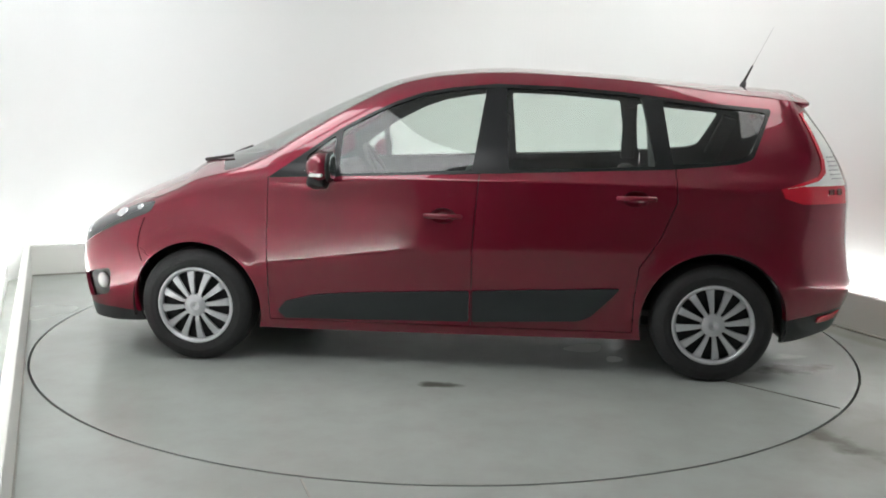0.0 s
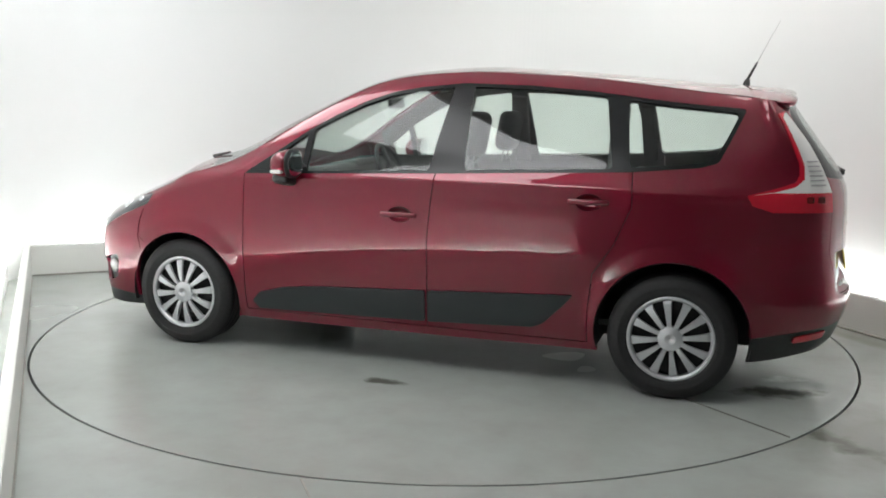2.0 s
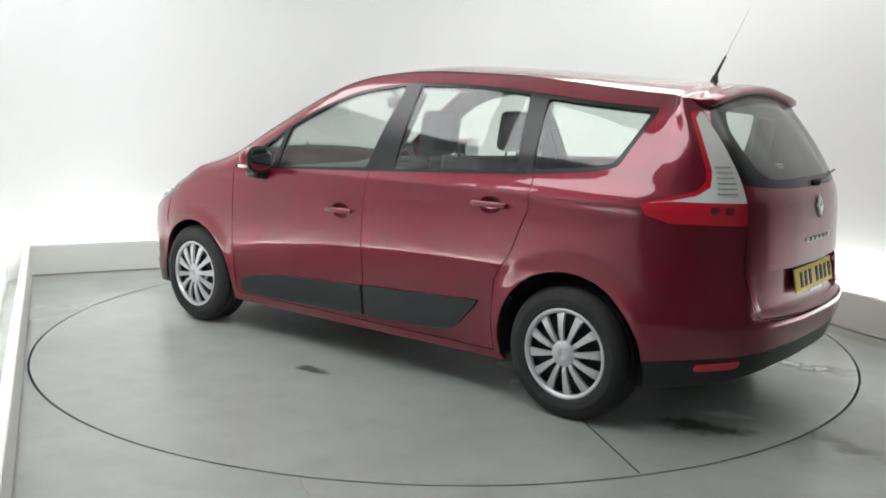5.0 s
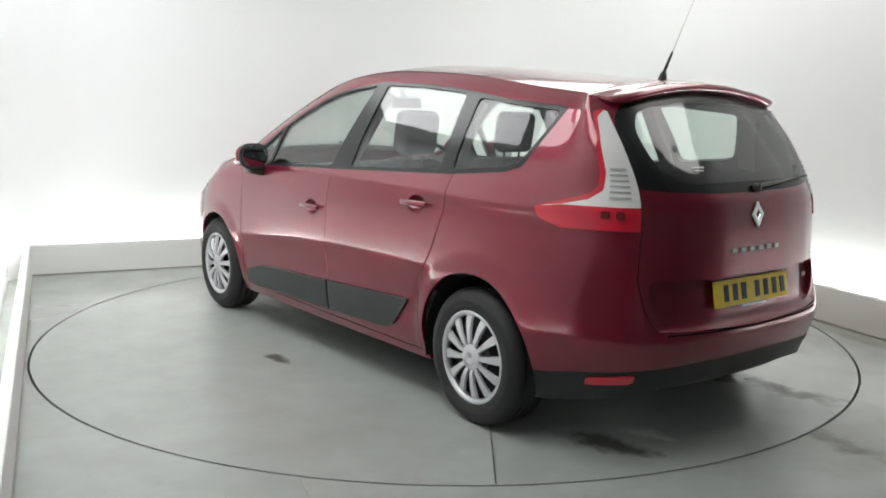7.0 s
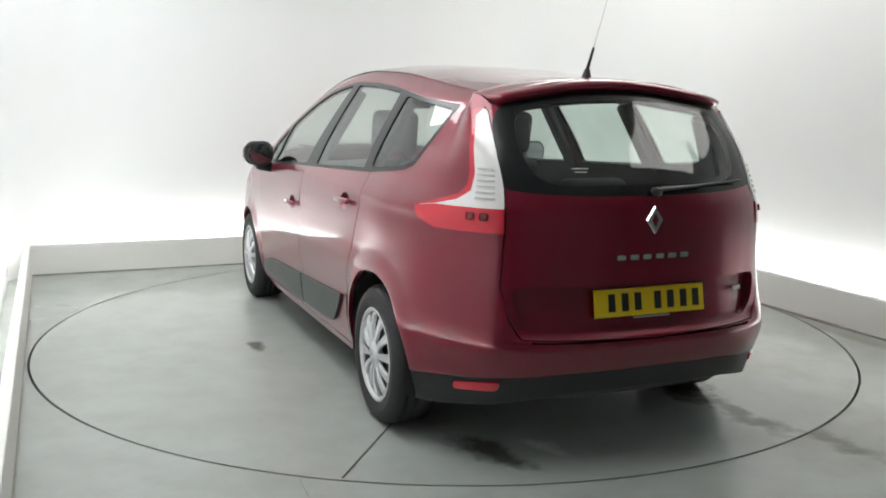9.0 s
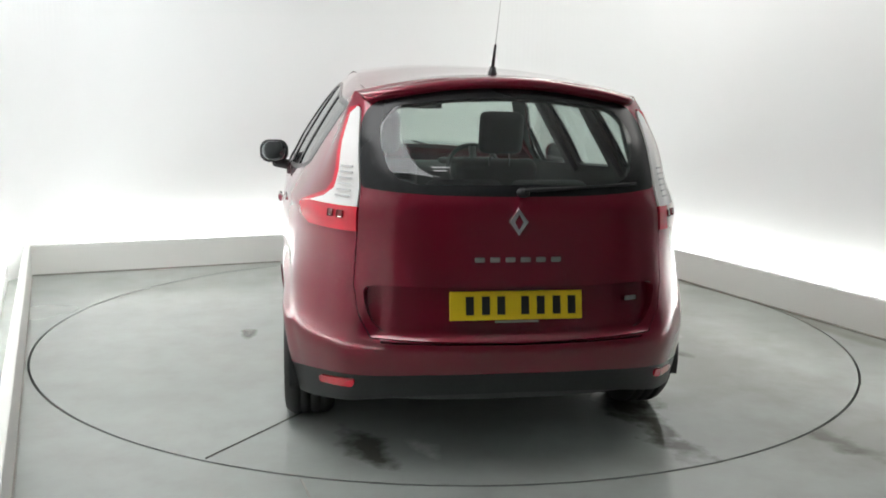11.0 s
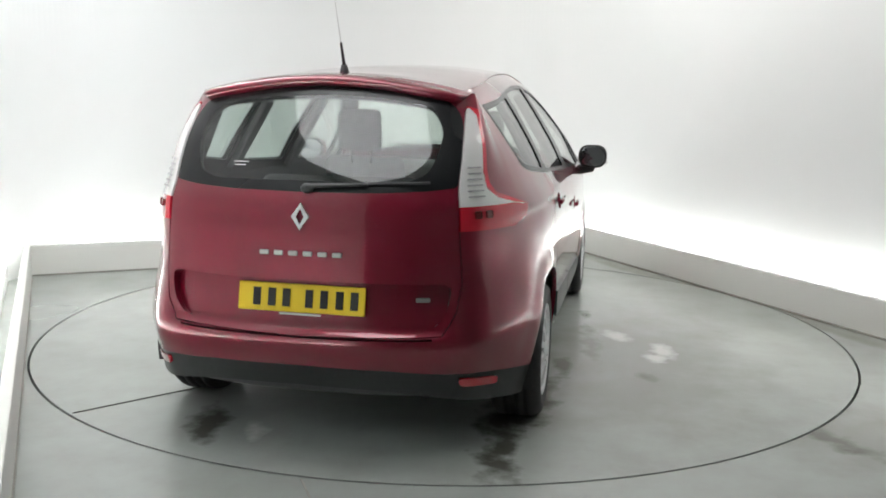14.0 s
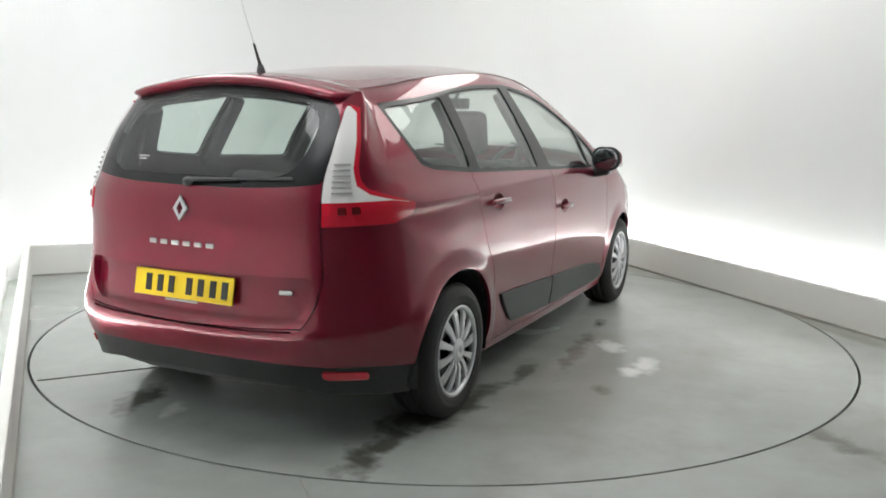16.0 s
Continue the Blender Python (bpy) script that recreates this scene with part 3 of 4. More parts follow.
def cut_skin():
    """Cuts the unrolled left side along all outlines; gives each panel's points and triangles."""
    pts, edges = [], []

    def line(poly, closed=True):
        k = len(pts)
        pts.extend(Vector(p) for p in poly)
        n = len(poly)
        edges.extend((k + i, k + (i + 1) % n) for i in range(n if closed else n - 1))

    cuts = []
    for name, poly, _, _ in PANELS:
        if poly:
            poly = dense(rounded(poly, ROUND[name]) if ROUND.get(name) else poly)
            line(poly)
        cuts.append(poly)
    gaps = [strip_of(dense(s, False), .0042) for s in SEAMS] + [strip_of(dense([(.50, .528), (.30, .524), (-.1, .521)], False), .007)]
    for g in gaps:
        line(g)
    holes = []
    for u, z, r in ARCHES:
        a = [(u + r * math.cos(2 * math.pi * k / 56), z + r * math.sin(2 * math.pi * k / 56)) for k in range(56)]
        holes.append(a)
        line(a)
    grid = [(u, z) for u in np.linspace(0, LENGTH, 280) for z in np.linspace(.15, 1.62, 84)]
    pts.extend(Vector(p) for p in grid)
    us_ = np.linspace(0, LENGTH, 210)
    line([(u, float(rail(u))) for u in us_], False)
    line([(u, float(_foot(u))) for u in us_], False)
    line([(0, .15), (0, 1.62)], False)
    line([(LENGTH, .15), (LENGTH, 1.62)], False)
    verts, _, faces, *_ = delaunay_2d_cdt(pts, edges, [], 0, 1e-5)
    v = np.array([(p.x, p.y) for p in verts])
    tris = np.array([f for f in faces if len(f) == 3])
    c = v[tris].mean(1)
    free = (c[:, 1] < rail(c[:, 0])) & (c[:, 1] > _foot(c[:, 0])) & (c[:, 0] > 0) & (c[:, 0] < LENGTH)
    e = v[tris]
    area = np.abs((e[:, 1, 0] - e[:, 0, 0]) * (e[:, 2, 1] - e[:, 0, 1]) - (e[:, 1, 1] - e[:, 0, 1]) * (e[:, 2, 0] - e[:, 0, 0]))
    free &= area > 1e-9
    for h in holes + gaps:
        free &= ~inside(h, c)
    out = {}
    for (name, _, mat, off), poly in zip(PANELS, cuts):
        mine = free & (inside(poly, c) if poly else True)
        free &= ~mine
        out[name] = (v, whole(v, tris[mine]), mat, off)
    return out


def whole(v, tris):
    """The triangles without crumbs cut off from the rest."""
    root = {}

    def find(i):
        while root.setdefault(i, i) != i:
            root[i] = root[root[i]]
            i = root[i]
        return i

    for a, b, c in tris.tolist():
        root[find(a)] = find(b)
        root[find(b)] = find(c)
    names = np.array([find(a) for a in tris[:, 0].tolist()]) if len(tris) else np.zeros(0)
    e = v[tris]
    area = np.abs((e[:, 1, 0] - e[:, 0, 0]) * (e[:, 2, 1] - e[:, 0, 1]) - (e[:, 1, 1] - e[:, 0, 1]) * (e[:, 2, 0] - e[:, 0, 0])) / 2
    keep = np.zeros(len(tris), bool)
    for n in np.unique(names):
        m = names == n
        if area[m].sum() > 4e-4:
            keep |= m
    return tris[keep]


def panel_mesh(name, v, tris, off, side, both=False, thick=.016):
    """One panel with a folded-in edge; side: 1 left, -1 right; both: joined across the middle."""
    used, flat = np.unique(tris, return_inverse=True)
    t = flat.reshape(-1, 3)
    uv = v[used]
    p, n = skin(uv[:, 0], uv[:, 1]), skin_normal(uv[:, 0], uv[:, 1])
    if name == "tailgate_recess":
        # set in behind the tailgate and the bumper, deepest under its upper edge
        p = p + n * (-.022 - .014 * np.clip((uv[:, 1] - .55) / .187, 0, 1))[:, None]
        n = n + [0, 0, .10]
        n = n / np.linalg.norm(n, axis=1, keepdims=True)
    elif name == "handle_cup":
        # a dish behind the handle
        mid = (uv.max(0) + uv.min(0)) / 2
        a, b = (uv - mid).T / ((uv.max(0) - uv.min(0)) / 2)[:, None]
        along = skin(uv[:, 0] + .004, uv[:, 1]) - p
        along = along / np.linalg.norm(along, axis=1, keepdims=True)
        r = np.hypot(a, b)
        p = p + n * (off * np.clip(1 - r ** 3, 0, 1))[:, None]
        n = n + (3 * off * r)[:, None] * ((a / .066)[:, None] * along + (b / .042)[:, None] * np.array([0, 0, 1.0]))
        n = n / np.linalg.norm(n, axis=1, keepdims=True)
    else:
        p = p + n * off
    middle = (uv[:, 0] < .002) | (uv[:, 0] > LENGTH - .002)
    p[middle, 1] = 0
    n[middle, 1] = 0
    n = n / np.linalg.norm(n, axis=1, keepdims=True)
    count = {}
    for a, b, c in t:
        for i, j in ((a, b), (b, c), (c, a)):
            count.setdefault((min(i, j), max(i, j)), []).append((i, j, a + b + c - i - j))
    rim = [e[0] for e in count.values() if len(e) == 1]
    verts, normals, faces = [], [], []
    for s in ((1, -1) if both else (side,)):
        k = len(verts)
        q, m = p * [1, s, 1], n * [1, s, 1]
        verts += q.tolist()
        at = [i if both and s < 0 and middle[i] else k + i for i in range(len(q))]
        for a, b, c in t:
            x = np.cross(q[b] - q[a], q[c] - q[a]) @ m[a]
            f = (a, b, c) if x > 0 else (a, c, b)
            faces.append(tuple(at[i] for i in f))
            normals += [m[i].tolist() for i in f]
        low = {}
        for a, b, c in rim if thick else ():
            if both and (max(uv[a, 0], uv[b, 0]) < .002 or min(uv[a, 0], uv[b, 0]) > LENGTH - .002):
                continue
            for i in (a, b):
                if i not in low:
                    low[i] = len(verts)
                    verts.append((q[i] - m[i] * thick).tolist())
            w = np.cross(q[b] - q[a], -m[a])
            if w @ (q[c] - q[a]) > 0:
                a, b, w = b, a, -w
            w = w / (np.linalg.norm(w) + 1e-9)
            faces.append((at[a], at[b], low[b], low[a]))
            normals += [w.tolist()] * 4
    me = bpy.data.meshes.new(name)
    me.from_pydata(verts, [], faces)
    me.shade_smooth()
    me.normals_split_custom_set(normals)
    return me


def add_mesh(name, me, mat, parent, label=""):
    me.materials.append(mat)
    ob = new(name, me)
    ob.parent = parent
    if label:
        ob["label"] = label
    return ob


def top_point(u, t):
    """A point of the roof, windscreen or bonnet: u along the left edge, t from -1 (right) to 1 (left)."""
    e = skin(u, rail(u) - .006)
    cx = float(_cx(u))
    crown, lead = float(_crown(cx)), float(_lead(cx))
    return Vector((e[0] + lead * (1 - t * t), e[1] * t, e[2] + .004 + crown * (1 - abs(t) ** 2.4)))


_crown = curve([(-2.19, .0), (-2.175, .017), (-2.13, .047), (-2.07, .068), (-1.95, .070), (-1.75, .068), (-1.5, .058), (-1.2, .046), (-.2, .045), (.4, .045), (.8, .055), (1.1, .068), (1.4, .08), (1.8, .10), (2.1, .07), (2.24, .0)])
_lead = curve([(-2.3, 0), (-.2, 0), (.2, .03), (.6, .12), (1.0, .20), (1.3, .16), (1.7, .06), (2.24, 0)])


def top_patch(name, u0, u1, mat, parent, t0=-1.0, t1=1.0, drop=0.0, label="", n=44, m=28):
    bm = bmesh.new()
    rows = []
    for i in range(n + 1):
        u = u0 + (u1 - u0) * i / n
        rows.append([bm.verts.new(top_point(u, t0 + (t1 - t0) * j / m) - Vector((0, 0, drop))) for j in range(m + 1)])
    for a, b in zip(rows, rows[1:]):
        for j in range(m):
            bm.faces.new((a[j], a[j + 1], b[j + 1], b[j]))
    bmesh.ops.remove_doubles(bm, verts=bm.verts, dist=1e-5)
    bmesh.ops.recalc_face_normals(bm, faces=bm.faces)
    if sum(f.normal.z for f in bm.faces) < 0:
        bmesh.ops.reverse_faces(bm, faces=bm.faces)
    return part(name, bm, mat, parent, label, True)


def inner_shell(name, z0, z1, off, mat, parent, u0=0.0, u1=LENGTH, arches=True):
    """Dark lining behind the outer skin, left and right in one mesh."""
    bm = bmesh.new()
    nu, nz = 90, 12
    for s in (1, -1):
        g = [[None] * (nz + 1) for _ in range(nu + 1)]
        for i in range(nu + 1):
            u = u0 + (u1 - u0) * i / nu
            for j in range(nz + 1):
                z = z0 + (min(z1, float(rail(u)) - .03) - z0) * j / nz
                p = skin(u, z) - skin_normal(u, z) * off
                g[i][j] = (bm.verts.new((p[0], max(p[1], 0) * s, p[2])), u, z)
        for i in range(nu):
            for j in range(nz):
                q = (g[i][j], g[i + 1][j], g[i + 1][j + 1], g[i][j + 1])
                if any(math.hypot(k[1] - a[0], k[2] - a[1]) < a[2] + .0 for k in q for a in ARCHES):
                    continue
                bm.faces.new([k[0] for k in (q if s > 0 else q[::-1])])
    bmesh.ops.remove_doubles(bm, verts=bm.verts, dist=1e-5)
    return part(name, bm, mat, parent, "", True)


def on_skin(u, z, off=0.0, side=1):
    """A pose on the body: x forward along it, y outward, z up."""
    p, n = skin(u, z) + skin_normal(u, z) * off, skin_normal(u, z)
    y = Vector((n[0], n[1] * side, n[2]))
    x = (y.cross(Vector((0, 0, 1)))).normalized()
    m = Matrix((x, y, x.cross(y))).transposed().to_4x4()
    m.translation = (p[0], p[1] * side, p[2])
    return m


# ---- wheels ----
def spoke_mesh():
    """One spoke of the hubcap, pointing up from the middle, y outward."""
    bm = bmesh.new()
    rows = []
    for r, w, y in ((.045, .0105, .012), (.08, .0125, .022), (.13, .0165, .020), (.175, .0215, .012), (.19, .024, .004)):
        rows.append([bm.verts.new((dx, y + dy, r)) for dx, dy in ((-w, -.012), (-w * .82, 0), (w * .82, 0), (w, -.012))])
    for a, b in zip(rows, rows[1:]):
        for j in range(3):
            bm.faces.new((a[j], a[j + 1], b[j + 1], b[j]))
    bmesh.ops.recalc_face_normals(bm, faces=bm.faces)
    if sum(f.normal.y for f in bm.faces) < 0:
        bmesh.ops.reverse_faces(bm, faces=bm.faces)
    me = bpy.data.meshes.new("spoke")
    bm.to_mesh(me)
    bm.free()
    me.materials.append(M_SILVER)
    return me


def tyre_bm(r=.312):
    prof = [(.208, -.098), (.212, -.108), (.245, -.112), (.285, -.108), (r - .008, -.088), (r, -.07)]
    for y in (-.045, 0.0, .045):
        prof += [(r, y - .006), (r - .008, y - .004), (r - .008, y + .004), (r, y + .006)]
    prof += [(r, .07), (r - .008, .088), (.285, .108), (.262, .1115), (.258, .1135), (.250, .1135), (.246, .112), (.232, .111), (.212, .108), (.208, .098), (.203, .06), (.203, -.06)]
    return lathe(prof, 64)


def build_wheels(car):
    spoke = spoke_mesh()
    shared = {}
    for x in (1.385, -1.385):
        for side in (1, -1):
            # the outer face of the hubcap lies at y = 0.108 of the wheel
            at = Matrix.Translation((x, (.80 if x > 0 else .778) * side, .308)) @ Matrix.Rotation(0 if side > 0 else math.pi, 4, "Z")
            if not shared:
                w = part("wheel", lathe([(.203, -.09), (.203, .055), (.19, .06), (.06, .045), (.06, .03), (.185, .03), (.19, -.09)], 48), M_STEEL, car, "dark steel wheel with a silver plastic hubcap", True)
                shared["wheel"] = w.data
                shared["tyre"] = part("tyre", tyre_bm(), M_TYRE, w, "worn black tyre", True)
                ring = lathe([(.189, .075), (.189, .096), (.196, .106), (.205, .110), (.213, .106), (.215, .097), (.211, .085)], 72)
                shared["hubcap_ring"] = part("hubcap_ring", ring, M_SILVER, w, "", True)
                hub = lathe([(.001, .112), (.018, .1125), (.024, .117), (.030, .117), (.036, .112), (.055, .111), (.062, .104), (.062, .085), (.001, .08)], 36)
                shared["hub_cap"] = part("hub_cap", hub, M_SILVER, w, "", True)
                first = w
            else:
                w = new("wheel", shared["wheel"])
                w["label"] = "dark steel wheel with a silver plastic hubcap"
                w.parent = car
                for key in ("tyre", "hubcap_ring", "hub_cap"):
                    c = new(key, shared[key].data)
                    c.parent = w
            w.matrix_basis = at
            for k in range(12):
                s = new("spoke", spoke)
                s.parent = w
                s.matrix_basis = Matrix.Rotation(2 * math.pi * (k + .25) / 12, 4, "Y") @ Matrix.Translation((0, .092, 0))
            # arch lining
            part("arch_liner", arch_liner(x, side), M_BLACK, car, "", True)


def arch_liner(x, side):
    bm = bmesh.new()
    r = .372
    rows = []
    for k in range(25):
        a = math.radians(-12 + 204 * k / 24)
        rows.append([bm.verts.new((x + r * math.cos(a), y * side, .305 + r * math.sin(a))) for y in (.55, .70, .868)])
    for a, b in zip(rows, rows[1:]):
        for j in range(2):
            bm.faces.new((a[j], a[j + 1], b[j + 1], b[j]))
    bm.faces.new([a[0] for a in rows])
    return bm


# ---- seats and cabin ----
def build_seat(car, x, y, w, z, h, head=True):
    seat = part("seat", box(.50, w, .16, pose(x + .22, y, z, 0, -6), .05, 3), M_CLOTH, car, "dark grey cloth car seat", True)
    back = box(.13, w, h, pose(x - .08, y, z + h / 2 - .02, 0, -13), .055, 3)
    part("backrest", back, M_CLOTH, seat, "", True)
    if head:
        hx, hz = x - .08 - .12 * h / .6, z + h + .135
        part("headrest", box(.11, .265, .25, pose(hx - .035, y, hz, 0, -10), .045, 4), M_CLOTH, seat, "", True)
        for dy in (-.06, .06):
            part("headrest_post", tube(.007, .007, (hx, y + dy, hz - .2), (hx - .02, y + dy, hz - .1)), M_CHROME, seat)


def beam(a, b, w, d):
    """A bar from a to b, w wide along the car and d deep."""
    a, b = Vector(a), Vector(b)
    z = (b - a).normalized()
    x = (Vector((1, 0, 0)) - z * z.x).normalized()
    m = Matrix((x, z.cross(x), z)).transposed().to_4x4()
    m.translation = (a + b) / 2
    return box(w, d, (b - a).length, m, .01)


def build_cabin(car):
    for y in (.37, -.37):
        build_seat(car, .02, y, .50, .52, .60)
    for y in (.44, 0, -.44):
        build_seat(car, -.92, y, .41, .55, .52, False)
    part("cabin_floor", box(2.6, 1.5, .03, pose(-.30, 0, .33)), M_BLACK, car)
    part("load_floor", box(.75, 1.1, .2, pose(-1.55, 0, .72), .03), M_DASH, car)
    dash = merge(box(.50, 1.40, .20, pose(.98, 0, .90, 0, 8), .06, 3), box(.22, .45, .07, pose(.86, -.37, 1.0, 0, 10), .03, 3), box(.2, .4, .5, pose(.85, 0, .65), .03))
    part("dashboard", dash, M_DASH, car, "dark plastic dashboard", True)
    bm = bmesh.new()
    n, k = 36, 8
    rings = []
    for i in range(n):
        a = 2 * math.pi * i / n
        rings.append([bm.verts.new(((.18 + .016 * math.cos(2 * math.pi * j / k)) * math.cos(a), (.18 + .016 * math.cos(2 * math.pi * j / k)) * math.sin(a),
                                    .016 * math.sin(2 * math.pi * j / k))) for j in range(k)])
    for i in range(n):
        for j in range(k):
            bm.faces.new((rings[i][j], rings[(i + 1) % n][j], rings[(i + 1) % n][(j + 1) % k], rings[i][(j + 1) % k]))
    hub = merge(bm, box(.34, .05, .02, pose(0, 0, 0), .008), ball(.06, .07, .025))
    hub.transform(pose(.60, -.37, .98, 0, -62))
    part("steering_wheel", hub, M_BLACK, car, "black steering wheel", True)
    m = part("interior_mirror", box(.03, .22, .07, pose(.42, 0, 1.42, 0, 8), .012), M_BLACK, car, "black interior mirror")
    part("mirror_stem", tube(.012, .012, (.42, 0, 1.44), (.5, 0, 1.50)), M_BLACK, m)
    top_patch("roof_lining", us(-1.9), us(.30), M_LINER, car, -.96, .96, .035)
    inner_shell("door_lining", .26, 1.06, .045, M_DASH, car)
    part("underbody", merge(box(3.4, 1.05, .12, pose(.1, 0, .26), .03), box(2.0, 1.55, .08, pose(0, 0, .25), .02)), M_BLACK, car, "dark underbody")
    part("exhaust_pipe", tube(.03, .03, (-1.75, -.45, .24), (-1.95, -.45, .25)), M_STEEL, car)
    for s in (1, -1):
        for u0, u1, z0, z1, w in ((2.57, 2.545, 1.06, 1.50, .10), (1.70, 1.715, 1.09, 1.45, .09), (1.14, 1.04, 1.13, 1.39, .10), (.60, .60, 1.10, 1.38, .07)):
            a, c = skin(u0, z0) - skin_normal(u0, z0) * .045, skin(u1, z1) - skin_normal(u1, z1) * .045
            part("lining_pillar", beam(a * [1, s, 1], c * [1, s, 1], w, .035), M_DASH, car)


# ---- fittings ----
def build_handle(door, u, z, side):
    m = on_skin(u, z, .004, side)
    bar = box(.205, .020, .026, m @ pose(0, .034, 0), .010, 3)
    for v in bar.verts:
        q = m.inverted() @ v.co
        v.co = m @ Vector((q.x, q.y - .022 * (q.x / .1) ** 2, q.z))
    part("door_handle", bar, M_PAINT, door, "body-coloured pull handle", True)


def oval_plate(d, w, h, m):
    """A thin plate with well rounded corners."""
    bm = box(.15, w, h, None, .062, 5)
    bm.transform(m @ Matrix.Diagonal((d / .15, 1, 1, 1)))
    return bm


def build_mirror(car, s):
    shell = box(.125, .185, .15, pose(.668, .985 * s, 1.09), .058, 6)
    for v in shell.verts:
        f = max(0.0, (v.co.x - .63) / .12)
        v.co.y = .97 * s + (v.co.y - .97 * s) * (1 - .28 * f * f)
        v.co.z = 1.075 + (v.co.z - 1.075) * (1 - .30 * f * f) * (1 - .18 * max(0.0, (v.co.y * s - .97) / .11))
    m = part("door_mirror", shell, M_PAINT, car, "red door mirror with a black foot", True)
    part("mirror_foot", merge(box(.10, .14, .065, pose(.69, .93 * s, 1.003, 12 * s), .025, 3)), M_BLACK, m, "", True)
    part("mirror_rim", oval_plate(.030, .186, .151, pose(.612, .985 * s, 1.09)), M_BLACK, m, "", True)
    part("mirror_glass", oval_plate(.006, .160, .126, pose(.597, .985 * s, 1.09)), M_MIRROR, m, "dark mirror glass")
    part("indicator", box(.07, .03, .02, pose(.668, 1.064 * s, 1.05, 0, 0, -8 * s), .008), M_LENS, m, "white side indicator")


def build_tail(car, tailgate):
    # spoiler lip over the rear window
    bm = bmesh.new()
    rows = []
    n = 40
    for i in range(n + 1):
        f = 2 * i / n - 1
        u, s = abs(f) * .71, 1 if f >= 0 else -1
        z = float(rail(u))
        nn = skin_normal(u, z - .02)
        o = Vector((nn[0], nn[1], 0)).normalized()
        fade = 1 - step(abs(f), .80, 1.0)
        p = skin(u, z - .02 * fade)
        sec = []
        for out, up in ((-.12, .004), (-.03, .003), (.025, -.006), (.044, -.017), (.044, -.032), (.02, -.046), (-.03, -.056)):
            q = Vector((p[0], p[1], z)) + o * (out * fade) + Vector((0, 0, up * fade - .004 * (1 - fade)))
            sec.append(bm.verts.new((q.x, q.y * s if u > 0 else 0, q.z)))
        rows.append(sec)
    for a, b in zip(rows, rows[1:]):
        for j in range(6):
            bm.faces.new((a[j], a[j + 1], b[j + 1], b[j]))
    bmesh.ops.recalc_face_normals(bm, faces=bm.faces)
    part("spoiler", bm, M_PAINT, tailgate, "", True)
    # number plate: its characters stand as plain bars
    m = on_skin(0.0, .664, -.012) @ pose(0, 0, 0, 9)
    plate = part("number_plate", box(.52, .008, .111, m, .003), M_YELLOW, tailgate, "yellow number plate with dark bars")
    for x in (-.218, -.158, -.095, -.034, .060, .120, .182):
        part("plate_bar", box(.031, .004, .070, m @ pose(x, .005, 0), .001), M_INK, plate)
    part("plate_caption", box(.17, .004, .008, m @ pose(0, .004, -.062)), M_BADGE, tailgate)
    # badge: a standing diamond ring
    bm = bmesh.new()
    m = on_skin(0.0, .984, .004)
    outer, inner = [(0, .056), (.040, 0), (0, -.056), (-.040, 0)], [(0, .026), (.014, 0), (0, -.026), (-.014, 0)]
    rings = [[bm.verts.new(m @ Vector((x * k, y, z * k))) for x, z in ring] for ring, y, k in ((outer, 0, 1), (outer, .007, .9), (inner, .007, 1.15), (inner, 0, 1))]
    for a, b in zip(rings, rings[1:]):
        for j in range(4):
            bm.faces.new((a[j], a[(j + 1) % 4], b[(j + 1) % 4], b[j]))
    bmesh.ops.recalc_face_normals(bm, faces=bm.faces)
    part("badge", bm, M_CHROME, tailgate, "chrome diamond badge")
    for k in range(6):
        u = abs(-.148 + .0592 * k)
        s = -1 if k < 3 else 1
        part("badge_bar", box(.038, .005, .019, on_skin(u, .842, .003, s), .004), M_BADGE, tailgate)
    part("trim_bar", box(.055, .005, .018, on_skin(.475, .675, -.012, -1), .004), M_BADGE, tailgate)
    for k in range(2):
        part("window_sticker", box(.07 - .02 * k, .002, .005, on_skin(.30, 1.18 - .012 * k, .003, 1)), M_LENSLINE, tailgate, "small faded grey sticker")
    # wiper
    m = on_skin(0.02, 1.088, .012, -1)
    w = part("rear_wiper", ball(.026, .014, .02, m), M_BLACK, tailgate, "black rear wiper", True)
    a = on_skin(.02, 1.09, .024, -1).translation
    b = on_skin(.50, 1.115, .022, -1).translation
    part("wiper_arm", tube(.007, .005, a, (a + b) / 2 + Vector((-.01, 0, 0))), M_BLACK, w)
    bm = tube(.006, .005, on_skin(.04, 1.098, .018, -1).translation, (a + b) / 2)
    part("wiper_blade", merge(bm, tube(.005, .005, (a + b) / 2, b)), M_BLACK, w)
    # antenna on the roof
    x, z = -1.637, 1.545
    ant = part("antenna", merge(tube(.030, .012, (x, 0, z - .03), (x - .012, 0, z + .035), 16)), M_BLACK, car, "black roof aerial with a thin rod", True)
    part("antenna_sleeve", tube(.008, .005, (x - .01, 0, z + .03), (x - .055, 0, z + .125)), M_BLACK, ant)
    part("antenna_rod", tube(.0016, .001, (x - .05, 0, z + .115), (x - .158, 0, z + .345), 8), M_CASE, ant)


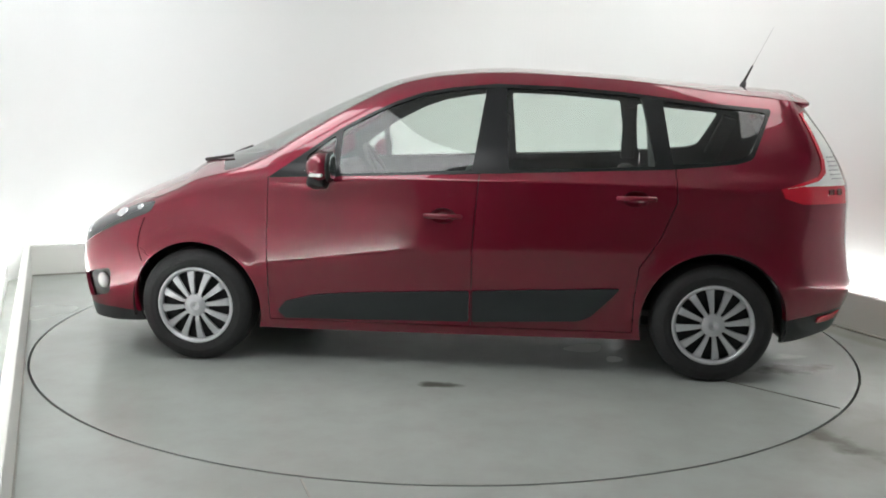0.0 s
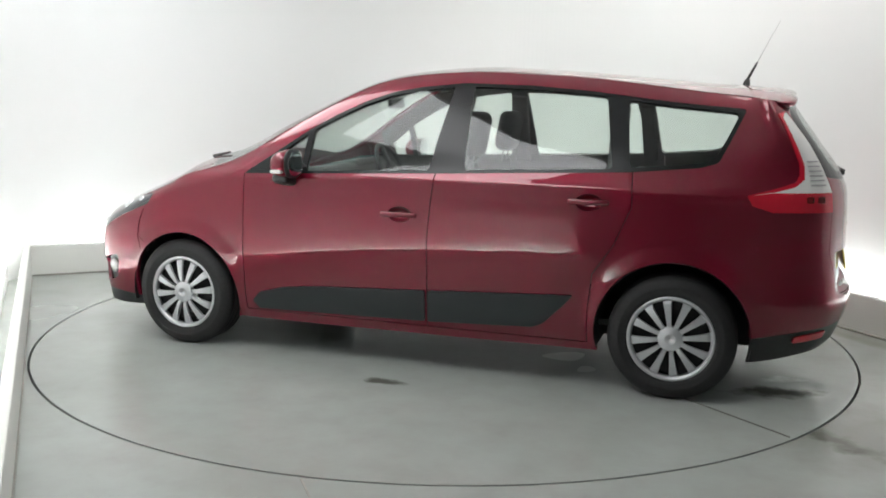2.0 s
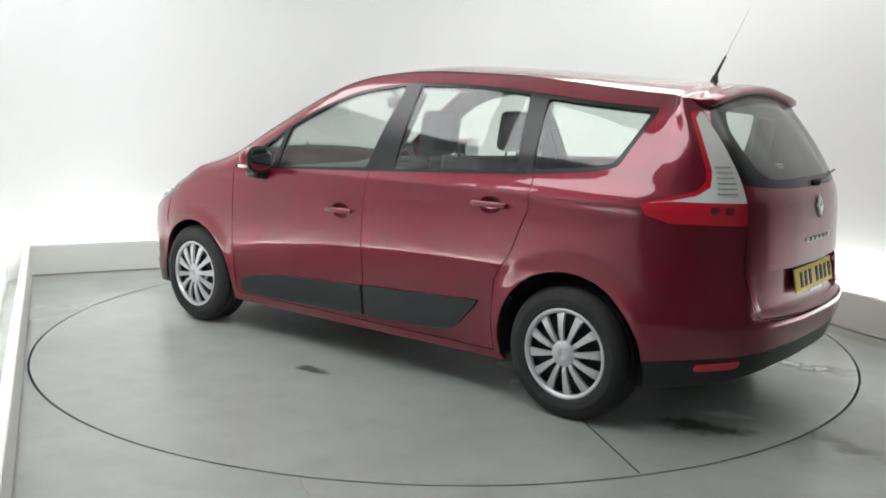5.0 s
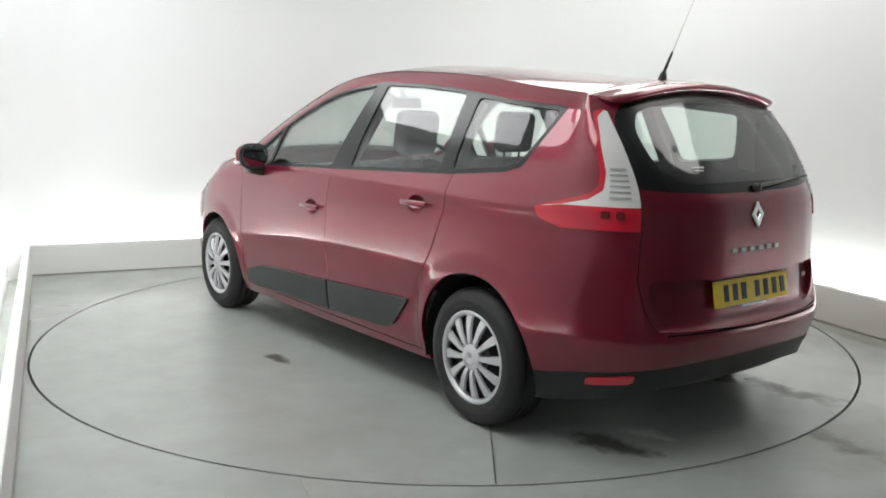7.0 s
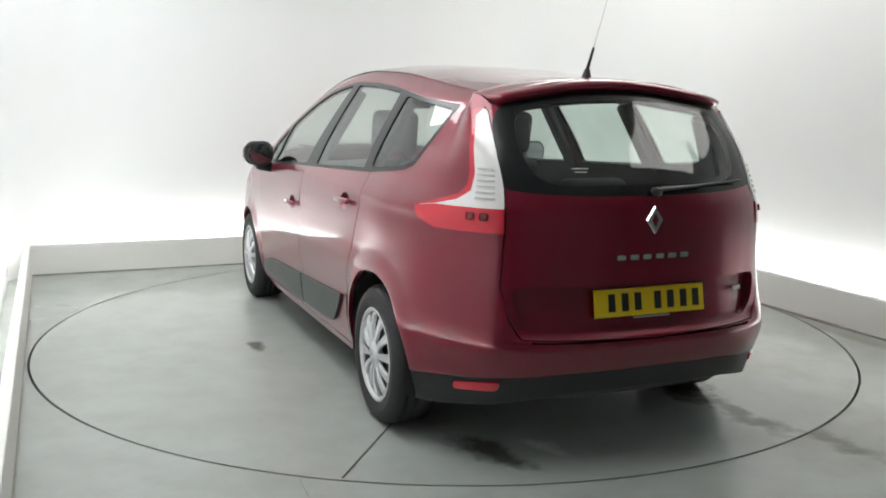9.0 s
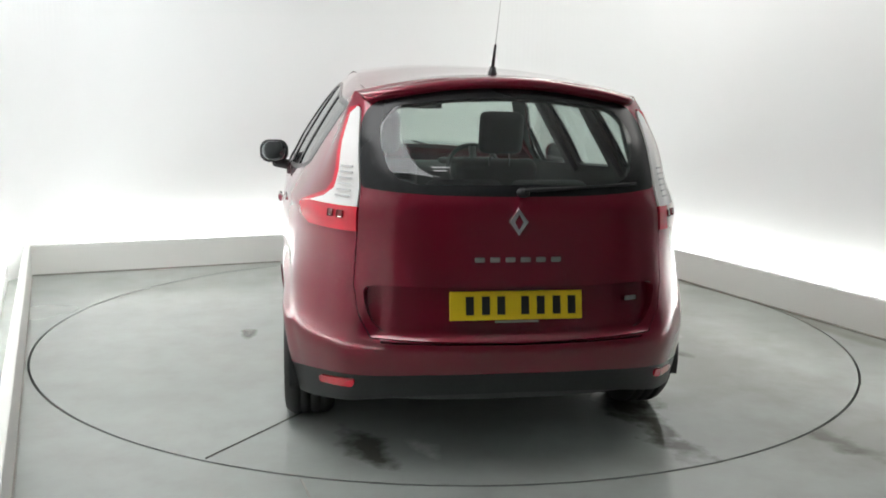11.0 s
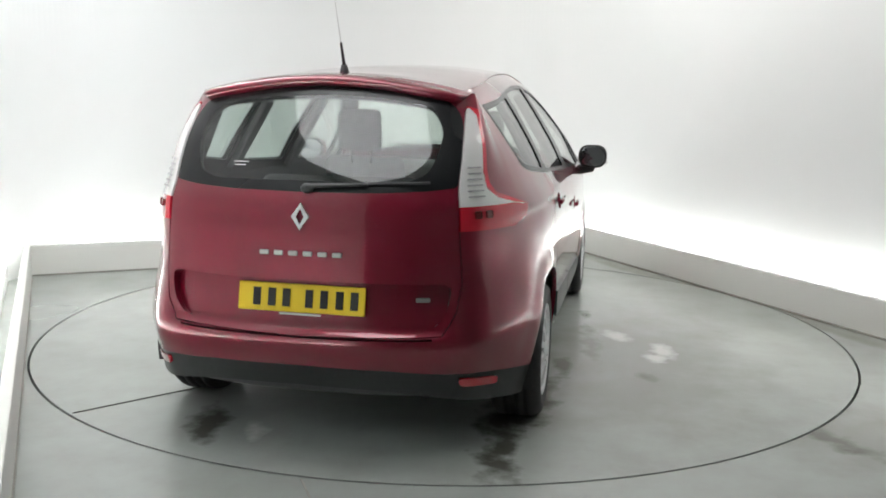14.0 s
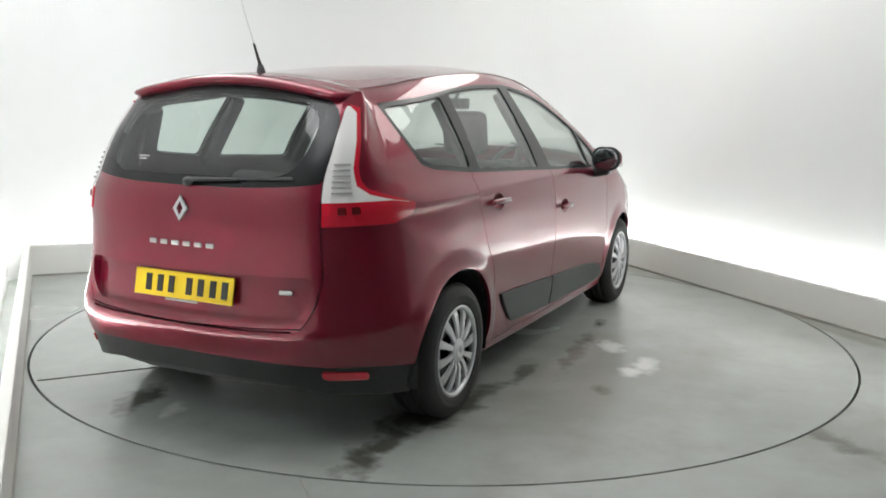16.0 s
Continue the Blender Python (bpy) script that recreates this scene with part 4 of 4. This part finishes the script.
def build_car():
    car = thing("car", "dark red seven-seat estate car standing on the turntable", "car")
    cut = cut_skin()
    made = {}
    single = ("rear_window", "window_border", "tailgate_recess", "tailgate", "rear_valance", "rear_bumper", "grille", "front_lip", "front_bumper")
    labels = {"rear_valance": "black plastic lower bumper", "rear_window": "dark tinted rear window", "tail_lamp": "clear tail lamp with a red foot",
              "tail_lamp_red": "red lens", "tail_lamp_edge": "red lens", "reflector": "dark red reflector", "window_trim": "gloss black window surround",
              "front_moulding": "dark grey rubbing strip", "rear_moulding": "dark grey rubbing strip", "headlamp": "clear headlamp"}
    under = {"side_window_front": "front_door", "side_window_corner": "front_door", "side_window_rear": "rear_door", "front_moulding": "front_door", "rear_moulding": "rear_door",
             "tail_lamp_red": "tail_lamp", "tail_lamp_edge": "tail_lamp", "rear_window": "tailgate", "window_border": "tailgate", "front_cup": "front_door", "rear_cup": "rear_door", "tailgate_recess": "tailgate", "reflector": "rear_bumper",
             "rear_valance": "rear_bumper", "fog_recess": "front_bumper", "grille": "front_bumper", "front_lip": "front_bumper"}
    order = sorted(cut, key=lambda k: k in under)
    for name in order:
        v, tris, mat, off = cut[name]
        if not len(tris):
            continue
        plain = name.replace("side_window_front", "side_window").replace("side_window_rear", "side_window").replace("side_window_quarter", "side_window").replace("side_window_corner", "side_window").replace("front_cup", "handle_cup").replace("rear_cup", "handle_cup")
        for s in ((0,) if name in single else (1, -1)):
            owner = under.get(name)
            parent = made.get((owner, s), made.get((owner, 0), car)) if owner else car
            me = panel_mesh(plain, v, tris, off, s, s == 0, .0 if mat in ("glass", "dark") or "cup" in name else .038 if name in ("tailgate", "rear_bumper") else .02)
            made[name, s] = add_mesh(plain, me, SKINS[mat], parent, labels.get(name, ""))
    inner = np.concatenate([cut[k][1] for k in ("window_trim", "body_side", "front_door", "rear_door", "tailgate", "window_border", "tail_lamp", "tail_lamp_red", "tail_lamp_edge")])
    mid = cut["body_side"][0][inner].mean(1)
    inner = inner[(mid[:, 1] > 1.0) & (mid[:, 0] < 3.62)]
    for s in (1, -1):
        add_mesh("pillar_trim", panel_mesh("pillar_trim", cut["body_side"][0], inner, -.024, s, False, 0), M_DASH, car, "dark grey cabin trim round the windows")
    top_patch("roof", 0.0, us(.30), M_PAINT, car, n=70)
    top_patch("windscreen", us(.30), us(1.22), M_GLASS, car, -.96, .96, label="clear windscreen")
    top_patch("bonnet", us(1.22), LENGTH, M_PAINT, car, n=50)
    for t0, t1 in ((-1.0, -.96), (.96, 1.0)):
        top_patch("screen_pillar", us(.30), us(1.22), M_PAINT, car, t0, t1, m=3)
    for s in (1, -1):
        build_handle(made["front_door", s], us(.03), .842, s)
        build_handle(made["rear_door", s], us(-.96), .955, s)
        build_mirror(car, s)
        lamp = made["tail_lamp", s]
        for k in range(6):
            z = 1.065 + .022 * k
            part("lamp_rib", box(.085 - .004 * k, .004, .006, on_skin(.700 - .003 * k, z, .009, s)), M_LENSLINE, lamp)
        for k in range(2):
            part("lamp_cell", box(.035, .004, .03, on_skin(.70 + .06 * k, .998, .009, s), .006), M_REDDARK, lamp, "dark red cell")
        for u, z, r in ((4.72, .795, .034), (4.93, .685, .03), (4.60, .832, .018)):
            part("headlamp_bowl", ball(r * 1.3, .010, r, on_skin(u, z, .003, s)), M_CHROME, made["headlamp", s], "bright reflector bowl", True)
        fog = part("fog_lamp", merge(ball(.045, .02, .045, on_skin(4.77, .40, -.022, s))), M_LENS, made["front_bumper", 0], "round fog lamp", True)
        part("wiper", tube(.010, .007, top_point(us(1.42), .35 * s + .1) + Vector((0, 0, .014)), top_point(us(1.17), .35 * s + .3) + Vector((0, 0, .014))), M_BLACK, car, "black windscreen wiper")
    build_tail(car, made["tailgate", 0])
    build_cabin(car)
    build_wheels(car)
    return car


car = build_car()


def motions():
    walk(turntable, [(t, Matrix.Rotation(a, 4, "Z")) for t, a in TURN])
    walk(car, [(t, Matrix.Rotation(a, 4, "Z") @ Matrix.Translation((*CAR_AT, 0))) for t, a in TURN])


motions()
